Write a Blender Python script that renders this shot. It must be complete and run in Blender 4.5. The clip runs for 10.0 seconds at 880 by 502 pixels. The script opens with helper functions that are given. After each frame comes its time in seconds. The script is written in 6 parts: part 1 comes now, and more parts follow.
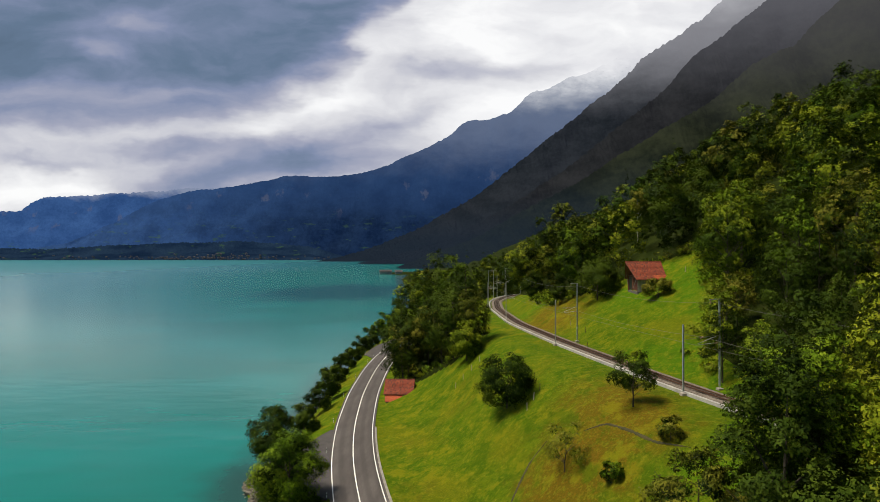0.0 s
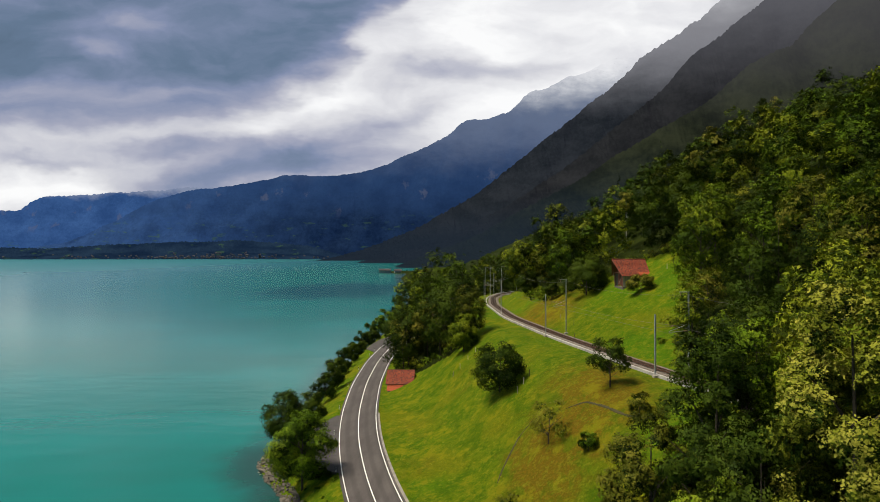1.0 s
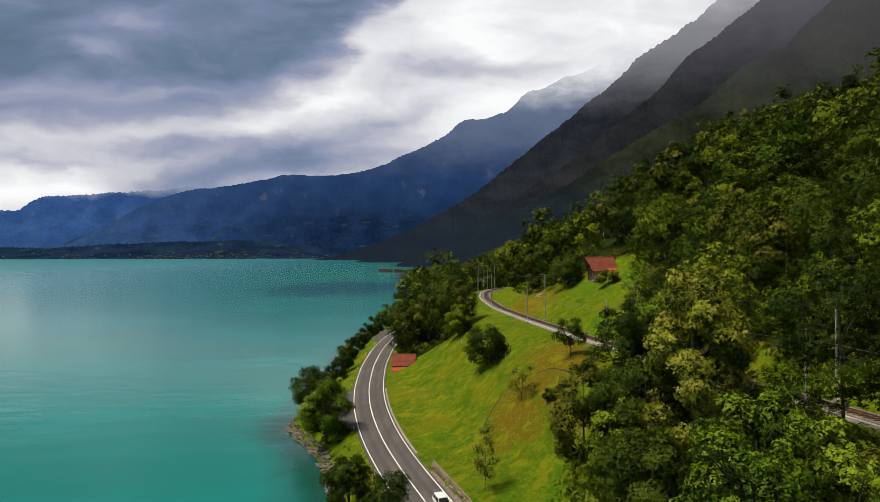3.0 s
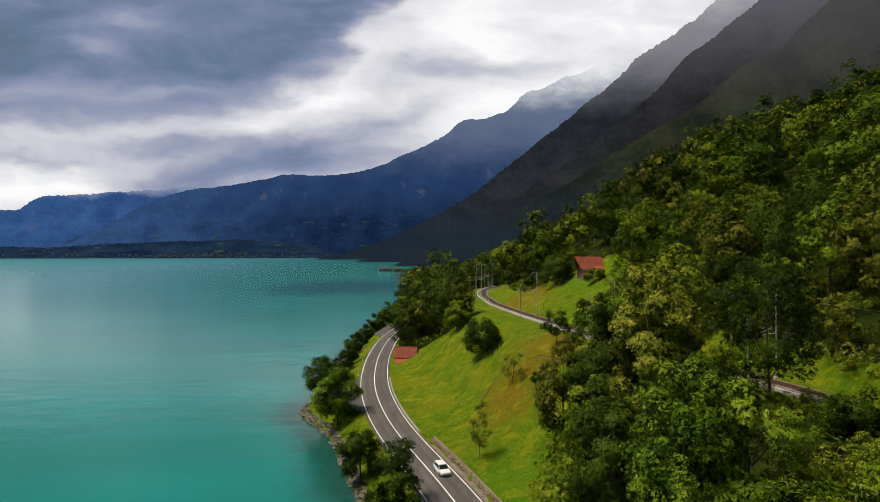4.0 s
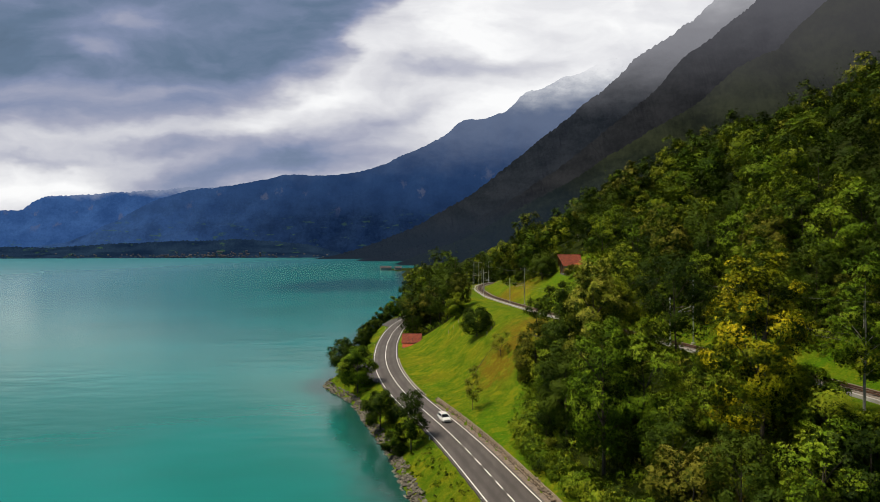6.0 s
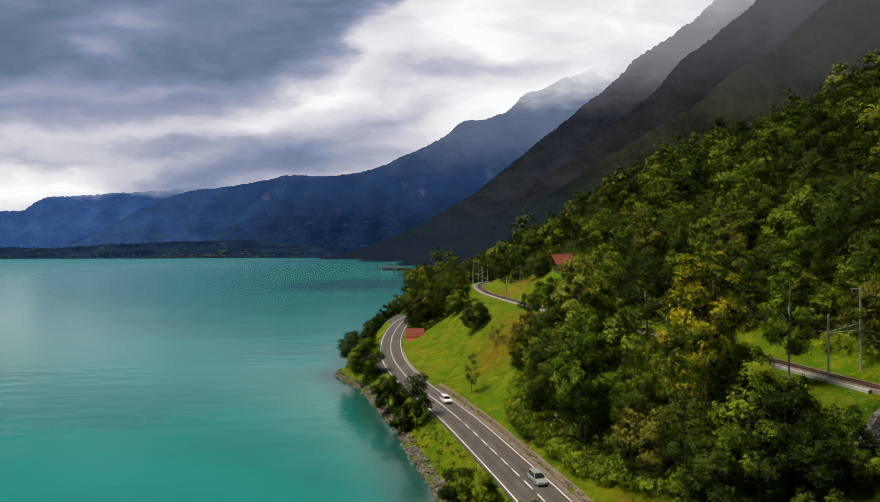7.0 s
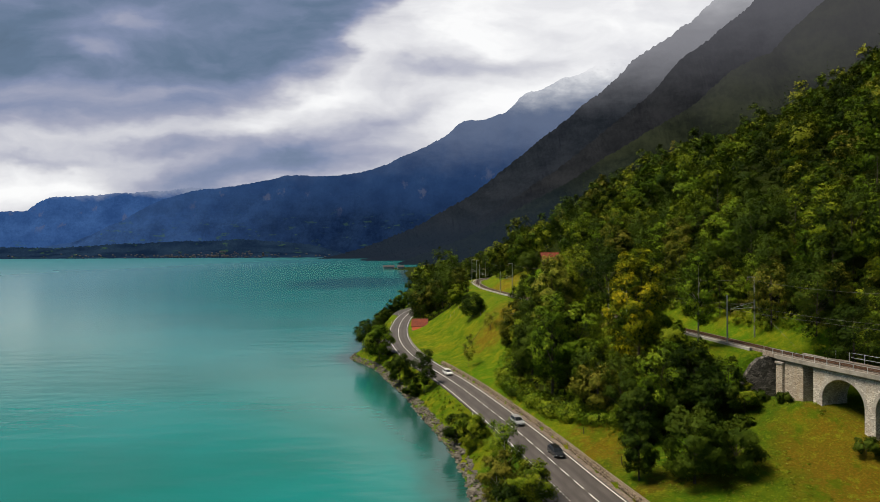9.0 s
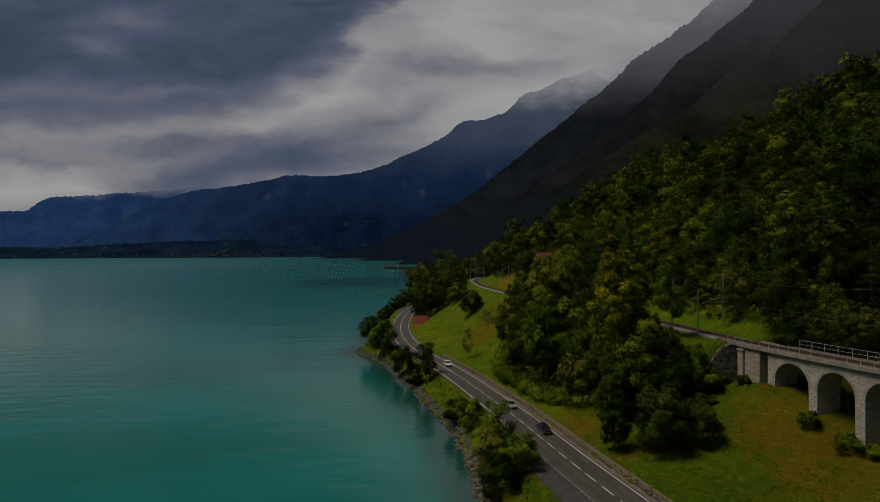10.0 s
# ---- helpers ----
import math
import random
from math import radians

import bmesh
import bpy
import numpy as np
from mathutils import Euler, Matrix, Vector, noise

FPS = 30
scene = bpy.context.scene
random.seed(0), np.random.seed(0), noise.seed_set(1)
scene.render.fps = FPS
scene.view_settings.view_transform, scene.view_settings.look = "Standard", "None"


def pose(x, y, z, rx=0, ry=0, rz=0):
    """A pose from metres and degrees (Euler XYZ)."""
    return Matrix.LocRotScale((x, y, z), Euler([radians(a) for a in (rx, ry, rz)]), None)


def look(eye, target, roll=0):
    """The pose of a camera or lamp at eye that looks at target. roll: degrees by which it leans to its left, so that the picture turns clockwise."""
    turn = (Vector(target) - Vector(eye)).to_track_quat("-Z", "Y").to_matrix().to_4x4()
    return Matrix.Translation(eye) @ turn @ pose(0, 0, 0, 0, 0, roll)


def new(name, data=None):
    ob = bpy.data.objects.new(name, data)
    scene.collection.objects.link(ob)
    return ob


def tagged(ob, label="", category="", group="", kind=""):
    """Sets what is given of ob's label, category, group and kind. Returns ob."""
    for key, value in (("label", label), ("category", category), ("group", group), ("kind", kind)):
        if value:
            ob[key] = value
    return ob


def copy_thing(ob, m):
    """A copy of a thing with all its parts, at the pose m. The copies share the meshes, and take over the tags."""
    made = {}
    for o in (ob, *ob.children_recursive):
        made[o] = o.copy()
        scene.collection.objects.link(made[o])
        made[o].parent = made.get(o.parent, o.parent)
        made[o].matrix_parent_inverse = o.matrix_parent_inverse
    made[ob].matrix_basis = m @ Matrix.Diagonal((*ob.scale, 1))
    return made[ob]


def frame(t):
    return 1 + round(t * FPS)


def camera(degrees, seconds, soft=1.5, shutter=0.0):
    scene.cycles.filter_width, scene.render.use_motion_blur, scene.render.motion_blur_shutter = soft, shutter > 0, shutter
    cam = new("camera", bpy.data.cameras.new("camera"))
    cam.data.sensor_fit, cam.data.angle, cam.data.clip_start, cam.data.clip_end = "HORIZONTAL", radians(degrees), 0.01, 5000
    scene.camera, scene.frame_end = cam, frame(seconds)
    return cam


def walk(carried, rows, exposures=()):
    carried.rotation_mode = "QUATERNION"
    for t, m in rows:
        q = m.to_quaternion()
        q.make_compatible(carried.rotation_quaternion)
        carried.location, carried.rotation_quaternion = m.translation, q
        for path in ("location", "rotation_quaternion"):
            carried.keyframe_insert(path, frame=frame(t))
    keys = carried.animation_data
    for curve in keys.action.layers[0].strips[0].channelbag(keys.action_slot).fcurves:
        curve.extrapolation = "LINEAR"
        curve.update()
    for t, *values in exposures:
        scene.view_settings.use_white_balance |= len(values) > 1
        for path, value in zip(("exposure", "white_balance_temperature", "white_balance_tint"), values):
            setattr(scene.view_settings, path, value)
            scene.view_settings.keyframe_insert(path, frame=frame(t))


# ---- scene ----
import collections

cam = camera(71.3, 10.0, soft=0.6)
METRES, EYE, TILT, LEAN, TURN = 135.0, 41.0, 0.3, 0.0, 0.0
ROWS = [
    (0.0, 0.0, 0.0, 0.0, -0.0, -0.0, -0.0),
    (0.5, 0.0004, -0.0331, -0.0008, -0.03, -0.05, 0.01),
    (1.0, 0.0008, -0.0706, -0.0016, -0.09, -0.08, 0.02),
    (1.5, 0.0011, -0.1116, -0.0019, -0.14, -0.1, 0.04),
    (2.0, 0.0014, -0.1555, -0.0017, -0.2, -0.13, 0.06),
    (2.5, 0.0017, -0.2014, -0.0015, -0.23, -0.14, 0.09),
    (4.0, -0.0001, -0.3457, -0.0007, -0.32, -0.19, 0.07),
    (4.5, -0.0013, -0.3984, -0.0005, -0.33, -0.21, 0.09),
    (5.0, -0.0025, -0.4528, -0.0001, -0.35, -0.25, 0.11),
    (5.5, -0.0033, -0.5083, -0.0002, -0.33, -0.26, 0.14),
    (7.0, -0.0082, -0.6772, -0.0015, -0.27, -0.22, 0.18),
    (7.5, -0.0105, -0.7336, -0.0018, -0.26, -0.21, 0.16),
    (8.0, -0.0119, -0.7897, -0.0023, -0.27, -0.23, 0.17),
    (8.5, -0.0127, -0.8458, -0.0023, -0.25, -0.26, 0.25),
    (9.0, -0.014, -0.9021, -0.0017, -0.24, -0.28, 0.28),
    (9.5, -0.0156, -0.9592, -0.0013, -0.24, -0.36, 0.24),
    (10.0, -0.0168, -0.9997, -0.0008, -0.29, -0.3, 0.27),
]
walk(cam, [(t, pose(0, 0, EYE, TILT, LEAN, TURN) @ pose(METRES * x, METRES * y, METRES * z, 90 + pitch, roll, yaw)) for t, x, y, z, yaw, pitch, roll in ROWS],
     exposures=[(0.0, 0.0), (9.3, 0.0), (9.4, -0.05), (9.5, -0.2), (9.6, -0.42), (9.7, -0.72), (9.8, -1.0), (9.9, -1.3), (10.0, -1.6)])

# ---------------------------------------------------------------- sky and sun
SUN_DIR = Vector((-0.44, -0.06, 0.88)).normalized()
sun = new("sun", bpy.data.lights.new("sun", "SUN"))
sun.data.energy, sun.data.angle, sun.data.color = 5.5, radians(26), (1.0, 0.90, 0.72)
sun.matrix_world = look(SUN_DIR * 100, (0, 0, 0))


class Net:
    """Short hand for building a node tree."""

    def __init__(self, tree):
        self.t = tree
        tree.nodes.clear()

    def put(self, value, socket):
        if isinstance(value, bpy.types.NodeSocket):
            self.t.links.new(value, socket)
        elif isinstance(value, (tuple, list)) and len(value) == 3 and socket.type == "RGBA":
            socket.default_value = (*value, 1)
        else:
            socket.default_value = value

    def node(self, kind, inputs=None, **props):
        n = self.t.nodes.new(kind)
        for k, v in props.items():
            setattr(n, k, v)
        for k, v in (inputs or {}).items():
            self.put(v, n.inputs[k])
        return n

    def math(self, op, a, b=0.0, clamp=False):
        return self.node("ShaderNodeMath", {0: a, 1: b}, operation=op, use_clamp=clamp).outputs[0]

    def mix(self, f, a, b, blend="MIX"):
        n = self.node("ShaderNodeMix", None, data_type="RGBA", blend_type=blend)
        self.put(f, n.inputs[0]), self.put(a, n.inputs[6]), self.put(b, n.inputs[7])
        return n.outputs[2]

    def noise(self, vec, scale, detail=4.0, rough=0.55):
        return self.node("ShaderNodeTexNoise", {"Vector": vec, "Scale": scale, "Detail": detail, "Roughness": rough}).outputs["Fac"]

    def step(self, v, lo, hi, a=0.0, b=1.0):
        return self.node("ShaderNodeMapRange", {"Value": v, "From Min": lo, "From Max": hi, "To Min": a, "To Max": b}, interpolation_type="SMOOTHSTEP").outputs[0]

    def scaled(self, vec, sx, sy, sz):
        return self.node("ShaderNodeVectorMath", {0: vec, 1: (sx, sy, sz)}, operation="MULTIPLY").outputs[0]


world = bpy.data.worlds.new("world")
scene.world = world
world.use_nodes = True
w = Net(world.node_tree)
way = w.node("ShaderNodeTexCoord").outputs["Generated"]
axes = w.node("ShaderNodeSeparateXYZ", {0: way})
wx, wy, wz = axes.outputs
clear = w.node("ShaderNodeTexSky", sky_type="NISHITA", sun_disc=False, sun_elevation=radians(63), sun_rotation=radians(-98)).outputs[0]
clear = w.mix(1.0, clear, (0.10, 0.10, 0.10), "MULTIPLY")


def lobe(x, y, z, tight):
    """A soft round brightness about one way of the sky."""
    v = Vector((x, y, z)).normalized()
    dot = w.node("ShaderNodeVectorMath", {0: way, 1: tuple(v)}, operation="DOT_PRODUCT").outputs["Value"]
    return w.math("EXPONENT", w.math("MULTIPLY", w.math("SUBTRACT", dot, 1.0), tight))


rise = w.math("ADD", w.math("MAXIMUM", wz, 0.0), 0.16)
flat = w.node("ShaderNodeCombineXYZ", {0: w.math("DIVIDE", wx, rise), 1: w.math("DIVIDE", wy, rise), 2: 0.0}).outputs[0]
big = w.noise(w.scaled(flat, 0.75, 0.75, 1.0), 0.75, 3.0, 0.5)
# all round and overhead: an even, uneven-edged layer, thinner towards the open lake
lum = w.math("ADD", 0.42, w.math("MULTIPLY", w.math("SUBTRACT", big, 0.5), 0.35))
lum = w.math("SUBTRACT", lum, w.step(wz, 0.38, 0.85, 0.0, 0.36))
lum = w.math("SUBTRACT", lum, w.step(wy, 0.35, -0.25, 0.0, 0.20))
lum = w.math("ADD", lum, w.math("MULTIPLY", lobe(0.26, 1, 0.36, 24), 0.5))
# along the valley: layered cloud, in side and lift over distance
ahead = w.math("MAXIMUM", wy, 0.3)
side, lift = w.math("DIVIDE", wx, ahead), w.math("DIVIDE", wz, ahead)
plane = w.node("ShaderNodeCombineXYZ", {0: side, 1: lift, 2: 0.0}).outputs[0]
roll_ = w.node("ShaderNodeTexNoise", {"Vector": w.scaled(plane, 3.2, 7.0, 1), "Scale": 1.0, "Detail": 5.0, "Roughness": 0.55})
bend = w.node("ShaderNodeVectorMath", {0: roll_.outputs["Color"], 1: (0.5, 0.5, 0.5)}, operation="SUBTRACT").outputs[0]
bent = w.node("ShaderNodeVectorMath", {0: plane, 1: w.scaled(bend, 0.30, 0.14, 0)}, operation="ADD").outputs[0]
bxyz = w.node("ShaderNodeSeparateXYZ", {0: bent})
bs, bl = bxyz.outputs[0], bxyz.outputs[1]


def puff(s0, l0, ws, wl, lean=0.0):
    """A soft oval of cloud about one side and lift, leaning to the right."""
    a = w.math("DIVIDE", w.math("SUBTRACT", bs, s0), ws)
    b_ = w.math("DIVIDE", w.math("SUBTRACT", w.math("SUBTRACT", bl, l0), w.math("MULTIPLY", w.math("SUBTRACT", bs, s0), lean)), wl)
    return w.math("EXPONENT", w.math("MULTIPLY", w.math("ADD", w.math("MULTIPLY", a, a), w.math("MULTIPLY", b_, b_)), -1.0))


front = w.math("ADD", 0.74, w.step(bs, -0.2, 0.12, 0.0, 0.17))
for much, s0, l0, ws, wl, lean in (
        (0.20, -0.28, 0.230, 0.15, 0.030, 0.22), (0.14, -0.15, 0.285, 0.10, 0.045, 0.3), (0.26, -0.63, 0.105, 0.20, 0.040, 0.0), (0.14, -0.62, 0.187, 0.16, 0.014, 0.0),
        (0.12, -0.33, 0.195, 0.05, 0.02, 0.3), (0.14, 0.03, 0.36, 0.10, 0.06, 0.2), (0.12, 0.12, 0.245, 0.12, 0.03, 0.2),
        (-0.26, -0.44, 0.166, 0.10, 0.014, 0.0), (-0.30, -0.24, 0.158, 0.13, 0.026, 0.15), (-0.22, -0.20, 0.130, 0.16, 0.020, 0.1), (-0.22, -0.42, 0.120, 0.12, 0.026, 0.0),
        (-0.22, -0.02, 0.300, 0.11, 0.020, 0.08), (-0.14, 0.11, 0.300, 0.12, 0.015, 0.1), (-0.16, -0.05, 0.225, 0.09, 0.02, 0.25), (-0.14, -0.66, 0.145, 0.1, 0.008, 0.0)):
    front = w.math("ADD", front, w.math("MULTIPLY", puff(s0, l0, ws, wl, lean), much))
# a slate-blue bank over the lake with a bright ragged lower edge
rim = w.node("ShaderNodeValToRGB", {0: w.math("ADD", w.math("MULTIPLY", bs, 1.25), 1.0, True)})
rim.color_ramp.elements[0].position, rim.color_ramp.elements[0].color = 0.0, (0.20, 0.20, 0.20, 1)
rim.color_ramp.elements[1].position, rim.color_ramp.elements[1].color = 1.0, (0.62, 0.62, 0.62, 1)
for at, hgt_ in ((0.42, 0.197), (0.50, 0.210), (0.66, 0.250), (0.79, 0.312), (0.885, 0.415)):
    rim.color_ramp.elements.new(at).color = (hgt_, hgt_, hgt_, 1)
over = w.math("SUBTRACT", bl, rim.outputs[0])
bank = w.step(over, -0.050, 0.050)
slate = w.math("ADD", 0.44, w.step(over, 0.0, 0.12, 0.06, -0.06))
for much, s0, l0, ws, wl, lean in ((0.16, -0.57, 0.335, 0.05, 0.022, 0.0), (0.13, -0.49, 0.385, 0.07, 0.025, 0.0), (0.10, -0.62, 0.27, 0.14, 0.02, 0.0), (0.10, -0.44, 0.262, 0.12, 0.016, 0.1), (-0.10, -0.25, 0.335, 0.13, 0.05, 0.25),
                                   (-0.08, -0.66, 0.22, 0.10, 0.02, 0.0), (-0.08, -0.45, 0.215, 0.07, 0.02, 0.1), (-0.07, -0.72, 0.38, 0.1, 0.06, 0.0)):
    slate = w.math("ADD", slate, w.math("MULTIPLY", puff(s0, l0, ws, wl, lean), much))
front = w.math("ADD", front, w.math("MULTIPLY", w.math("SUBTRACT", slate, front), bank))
streak = w.math("SUBTRACT", w.noise(w.scaled(bent, 2.6, 15.0, 1), 1.0, 5.0, 0.5), 0.5)
curl = w.math("SUBTRACT", w.noise(w.scaled(bent, 9.0, 17.0, 1), 1.0, 5.0, 0.55), 0.5)
front = w.math("ADD", front, w.math("ADD", w.math("MULTIPLY", streak, 0.26), w.math("MULTIPLY", curl, 0.30)))
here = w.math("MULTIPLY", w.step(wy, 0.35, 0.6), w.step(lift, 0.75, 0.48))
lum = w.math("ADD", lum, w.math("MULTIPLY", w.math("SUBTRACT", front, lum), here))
lum = w.math("MAXIMUM", lum, 0.10)
ramp = w.node("ShaderNodeValToRGB", {0: lum})
ramp.color_ramp.elements[0].position, ramp.color_ramp.elements[0].color = 0.1, (0.060, 0.100, 0.140, 1)
ramp.color_ramp.elements[1].position, ramp.color_ramp.elements[1].color = 1.0, (1.0, 1.0, 1.0, 1)
for at, col in ((0.32, (0.125, 0.185, 0.280, 1)), (0.46, (0.225, 0.27, 0.410, 1)), (0.60, (0.380, 0.395, 0.505, 1)), (0.80, (0.69, 0.69, 0.73, 1))):
    ramp.color_ramp.elements.new(at).color = col
sky_col = w.mix(0.96, clear, ramp.outputs[0])
w.node("ShaderNodeOutputWorld", {0: w.node("ShaderNodeBackground", {0: sky_col, 1: 1.0}).outputs[0]})

# ---------------------------------------------------------------- lie of the land
def curve(points, soft=7.0):
    """A smooth x over y through the points (y, x)."""
    ys = np.arange(points[0][0], points[-1][0] + 0.5, 1.0)
    xs = np.interp(ys, [p[0] for p in points], [p[1] for p in points])
    k = np.exp(-0.5 * (np.arange(-24, 25) / soft) ** 2)
    k /= k.sum()
    pad = np.concatenate([xs[0] + (xs[1] - xs[0]) * np.arange(-24, 0), xs, xs[-1] + (xs[-1] - xs[-2]) * np.arange(1, 25)])
    sm = np.convolve(pad, k, "valid")
    return lambda y: np.interp(y, ys, sm)


ROAD_Z, RAIL_Z = 5.2, 23.3
shore_x = curve([(-400, 20), (-135, 10), (-60, 6), (-13, 2.9), (4, 0.3), (28, -6.1), (50, -11.3), (67, -17.0), (89, -23.5), (107, -34.5),
                 (113, -36), (122, -31), (150, -32), (200, -34), (260, -31), (320, -26), (400, -22), (600, -32), (1000, -66), (1220, -80), (1290, -145), (1330, -150), (1400, -60), (1800, -30)], 4)
road_x = curve([(-400, 90), (-100, 35), (-60, 25.5), (-30, 18.8), (-15, 16), (2, 12.3), (11, 10), (33, 4.7), (47, 0.7), (68, -6.2), (85, -10.9), (107, -15.3), (128, -17.9),
                (158, -19.8), (193, -20), (224, -18.3), (250, -14), (275, -7), (300, 3), (330, 14), (420, 22), (600, 30), (1000, 10), (1800, 60)])
rail_x = curve([(-400, 180), (-135, 91), (-90, 75.5), (-48, 62.4), (-26, 56), (-10, 53.5), (5.5, 51.7), (24, 48), (38, 45), (65, 38), (79, 34.5), (98, 30.6), (125, 25.6),
                (161, 20.4), (203, 19.1), (235, 21.5), (261, 28), (275, 38), (290, 60), (330, 66), (420, 70), (600, 80), (1000, 60), (1800, 110)], 5)


def layby_w(y):
    """How far the asphalt reaches beyond the road towards the lake."""
    return np.interp(y, [-70, -60, -40, -26, -21, 91, 95, 104, 114, 122, 126, 212, 219, 240, 262, 266], [4.0, 4.0, 3.6, 2.4, 0, 0, 4.2, 6.0, 5.4, 2.4, 0, 0, 4.4, 5.0, 3.0, 0])


def smooth(a, b, v):
    k = np.clip((v - a) / (b - a), 0, 1)
    return k * k * (3 - 2 * k)


def waves(x, y, s, seed):
    """Cheap smooth unevenness, between about -1 and 1, of the size s."""
    a = np.sin(x / s * 1.7 + seed) * np.cos(y / s * 1.3 - seed * 2.1) + np.sin((x + y) / s * 0.9 + seed * 1.3) * 0.7
    return (a + 0.5 * np.sin((x * 0.8 - y * 1.2) / s * 2.3 + seed * 3.7)) / 2.0


def land(x, y):
    """The ground's height."""
    x, y = np.asarray(x, float), np.asarray(y, float)
    s, r, t = shore_x(y), road_x(y), rail_x(y)
    rl, rr, tl, tr = r - 4.5 - 1.05 * layby_w(y), r + 5.9, t - 3.4, t + 3.6
    bench = np.interp(y, [-110, -60, -46, -38, -31, -22, -19.3, -18.7], [15, 9.5, 11.2, 14.5, 17.1, 16.2, 15.4, RAIL_Z - 0.55])
    z = np.minimum(0, (x - s) * 0.45)
    u = np.clip((x - s) / np.maximum(rl - s, 1), 0, 1)
    bank = np.minimum((x - s) * 0.75, 1.3 + 3.75 * np.clip((u - 0.2) / 0.8, 0, 1) ** 0.8)
    z = np.where(x > s, np.minimum(bank, ROAD_Z - 0.12), z)
    z = np.where(x > rl, ROAD_Z - 0.12, z)
    foot = 1.35 * smooth(75, 50, y) + 0.1
    v = np.clip((x - rr) / np.maximum(tl - rr, 1), 0, 1)
    dip = smooth(-15, -20, y)
    hill = ROAD_Z + foot + (bench - ROAD_Z - foot) * (v - 0.12 * np.sin(v * math.pi * 2) * (1 - dip) + (0.08 - 0.24 * dip) * np.sin(v * math.pi))
    hill = hill + 0.35 * waves(x, y, 9, 1.0) * np.sin(v * math.pi)
    hill = hill - 2.4 * smooth(-11.5, -17.0, y) * smooth(-19.4, -19.0, y) * smooth(0.99, 0.84, v) * smooth(0.3, 0.6, v)
    z = np.where(x > rr + 0.3, hill, z)
    z = np.where(x > tl, bench, z)
    d = np.maximum(x - tr, 0)
    steep = 0.62 + 0.1 * smooth(60, 0, y) - 0.12 * smooth(200, 320, y)
    up = steep * np.minimum(d, 26) + 0.54 * np.clip(d - 26, 0, 44) + 0.44 * np.maximum(d - 70, 0)
    up = up * smooth(0, 6, d + 2.5) + (1.6 * waves(x, y, 21, 4.0) + 5 * waves(x, y, 70, 2.0)) * smooth(10, 80, d)
    z = np.where(x > tr, bench + up, z)
    return z

# ---------------------------------------------------------------- materials
def material(name):
    m = bpy.data.materials.new(name)
    m.use_nodes = True
    n = Net(m.node_tree)
    n.where = n.node("ShaderNodeNewGeometry").outputs["Position"]
    return m, n


def finish(n, color, rough=0.8, metal=0.0, bump=None, depth=0.02, spec=0.5, **more):
    ins = {"Base Color": color, "Roughness": rough, "Metallic": metal, "Specular IOR Level": spec}
    ins.update({k.replace("_", " "): v for k, v in more.items()})
    b = n.node("ShaderNodeBsdfPrincipled", ins)
    if bump is not None:
        b_n = n.node("ShaderNodeBump", {"Height": bump, "Distance": depth, "Strength": 1.0})
        n.put(b_n.outputs[0], b.inputs["Normal"])
    n.out = n.node("ShaderNodeOutputMaterial", {0: b.outputs[0]})
    return b


def plain(name, a, b, scale=2.0, rough=0.8, metal=0.0, depth=0.01, grain=14.0, spec=0.4):
    """Two tones mixed by noise at two scales."""
    m, n = material(name)
    f = n.math("ADD", n.math("MULTIPLY", n.noise(n.where, scale), 0.6), n.math("MULTIPLY", n.noise(n.where, scale * grain), 0.4))
    finish(n, n.mix(n.step(f, 0.35, 0.65), a, b), rough, metal, n.noise(n.where, scale * grain), depth, spec)
    return m


def varied(name, tones, scale=3.0, rough=0.85, depth=0.015):
    """Pieces that differ one from another, with grain."""
    m, n = material(name)
    r = n.node("ShaderNodeObjectInfo").outputs["Random"]
    isl = n.node("ShaderNodeNewGeometry").outputs["Random Per Island"]
    pick = n.math("FRACT", n.math("ADD", r, isl))
    ramp = n.node("ShaderNodeValToRGB", {0: pick})
    el = ramp.color_ramp.elements
    el[0].color, el[1].color = (*tones[0], 1), (*tones[-1], 1)
    for i, c in enumerate(tones[1:-1]):
        el.new((i + 1) / (len(tones) - 1)).color = (*c, 1)
    g = n.noise(n.where, scale * 4)
    col = n.mix(n.step(g, 0.3, 0.7, 0.0, 0.6), ramp.outputs[0], n.mix(0.5, ramp.outputs[0], (0.02, 0.02, 0.02)))
    finish(n, col, rough, 0, n.noise(n.where, scale * 3), depth)
    return m


# lake: turquoise, milky with rock flour, small wind waves
m_water, n = material("lake_water")
body = n.mix(n.step(n.noise(n.scaled(n.where, 0.012, 0.02, 1), 1.0, 3), 0.35, 0.7), (0.002, 0.134, 0.114), (0.002, 0.178, 0.166))
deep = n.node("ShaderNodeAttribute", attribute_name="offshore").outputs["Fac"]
# darker towards the shore: tree reflections and shallows put into the colour
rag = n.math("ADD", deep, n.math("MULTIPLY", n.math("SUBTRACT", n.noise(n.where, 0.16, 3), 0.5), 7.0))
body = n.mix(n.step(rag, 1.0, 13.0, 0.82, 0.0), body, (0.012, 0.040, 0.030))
# paler offshore: the bright sky's reflection put into the body colour
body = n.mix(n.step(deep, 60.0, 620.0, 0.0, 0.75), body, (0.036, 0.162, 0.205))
# a dark slope's reflection, painted as a darker, duller band on the water
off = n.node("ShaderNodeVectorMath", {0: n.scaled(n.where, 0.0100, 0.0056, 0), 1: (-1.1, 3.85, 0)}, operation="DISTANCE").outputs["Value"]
dark_band = n.step(n.math("ADD", off, n.math("MULTIPLY", n.math("SUBTRACT", n.noise(n.where, 0.03, 3), 0.5), 0.9)), 0.55, 1.05, 0.85, 0.0)
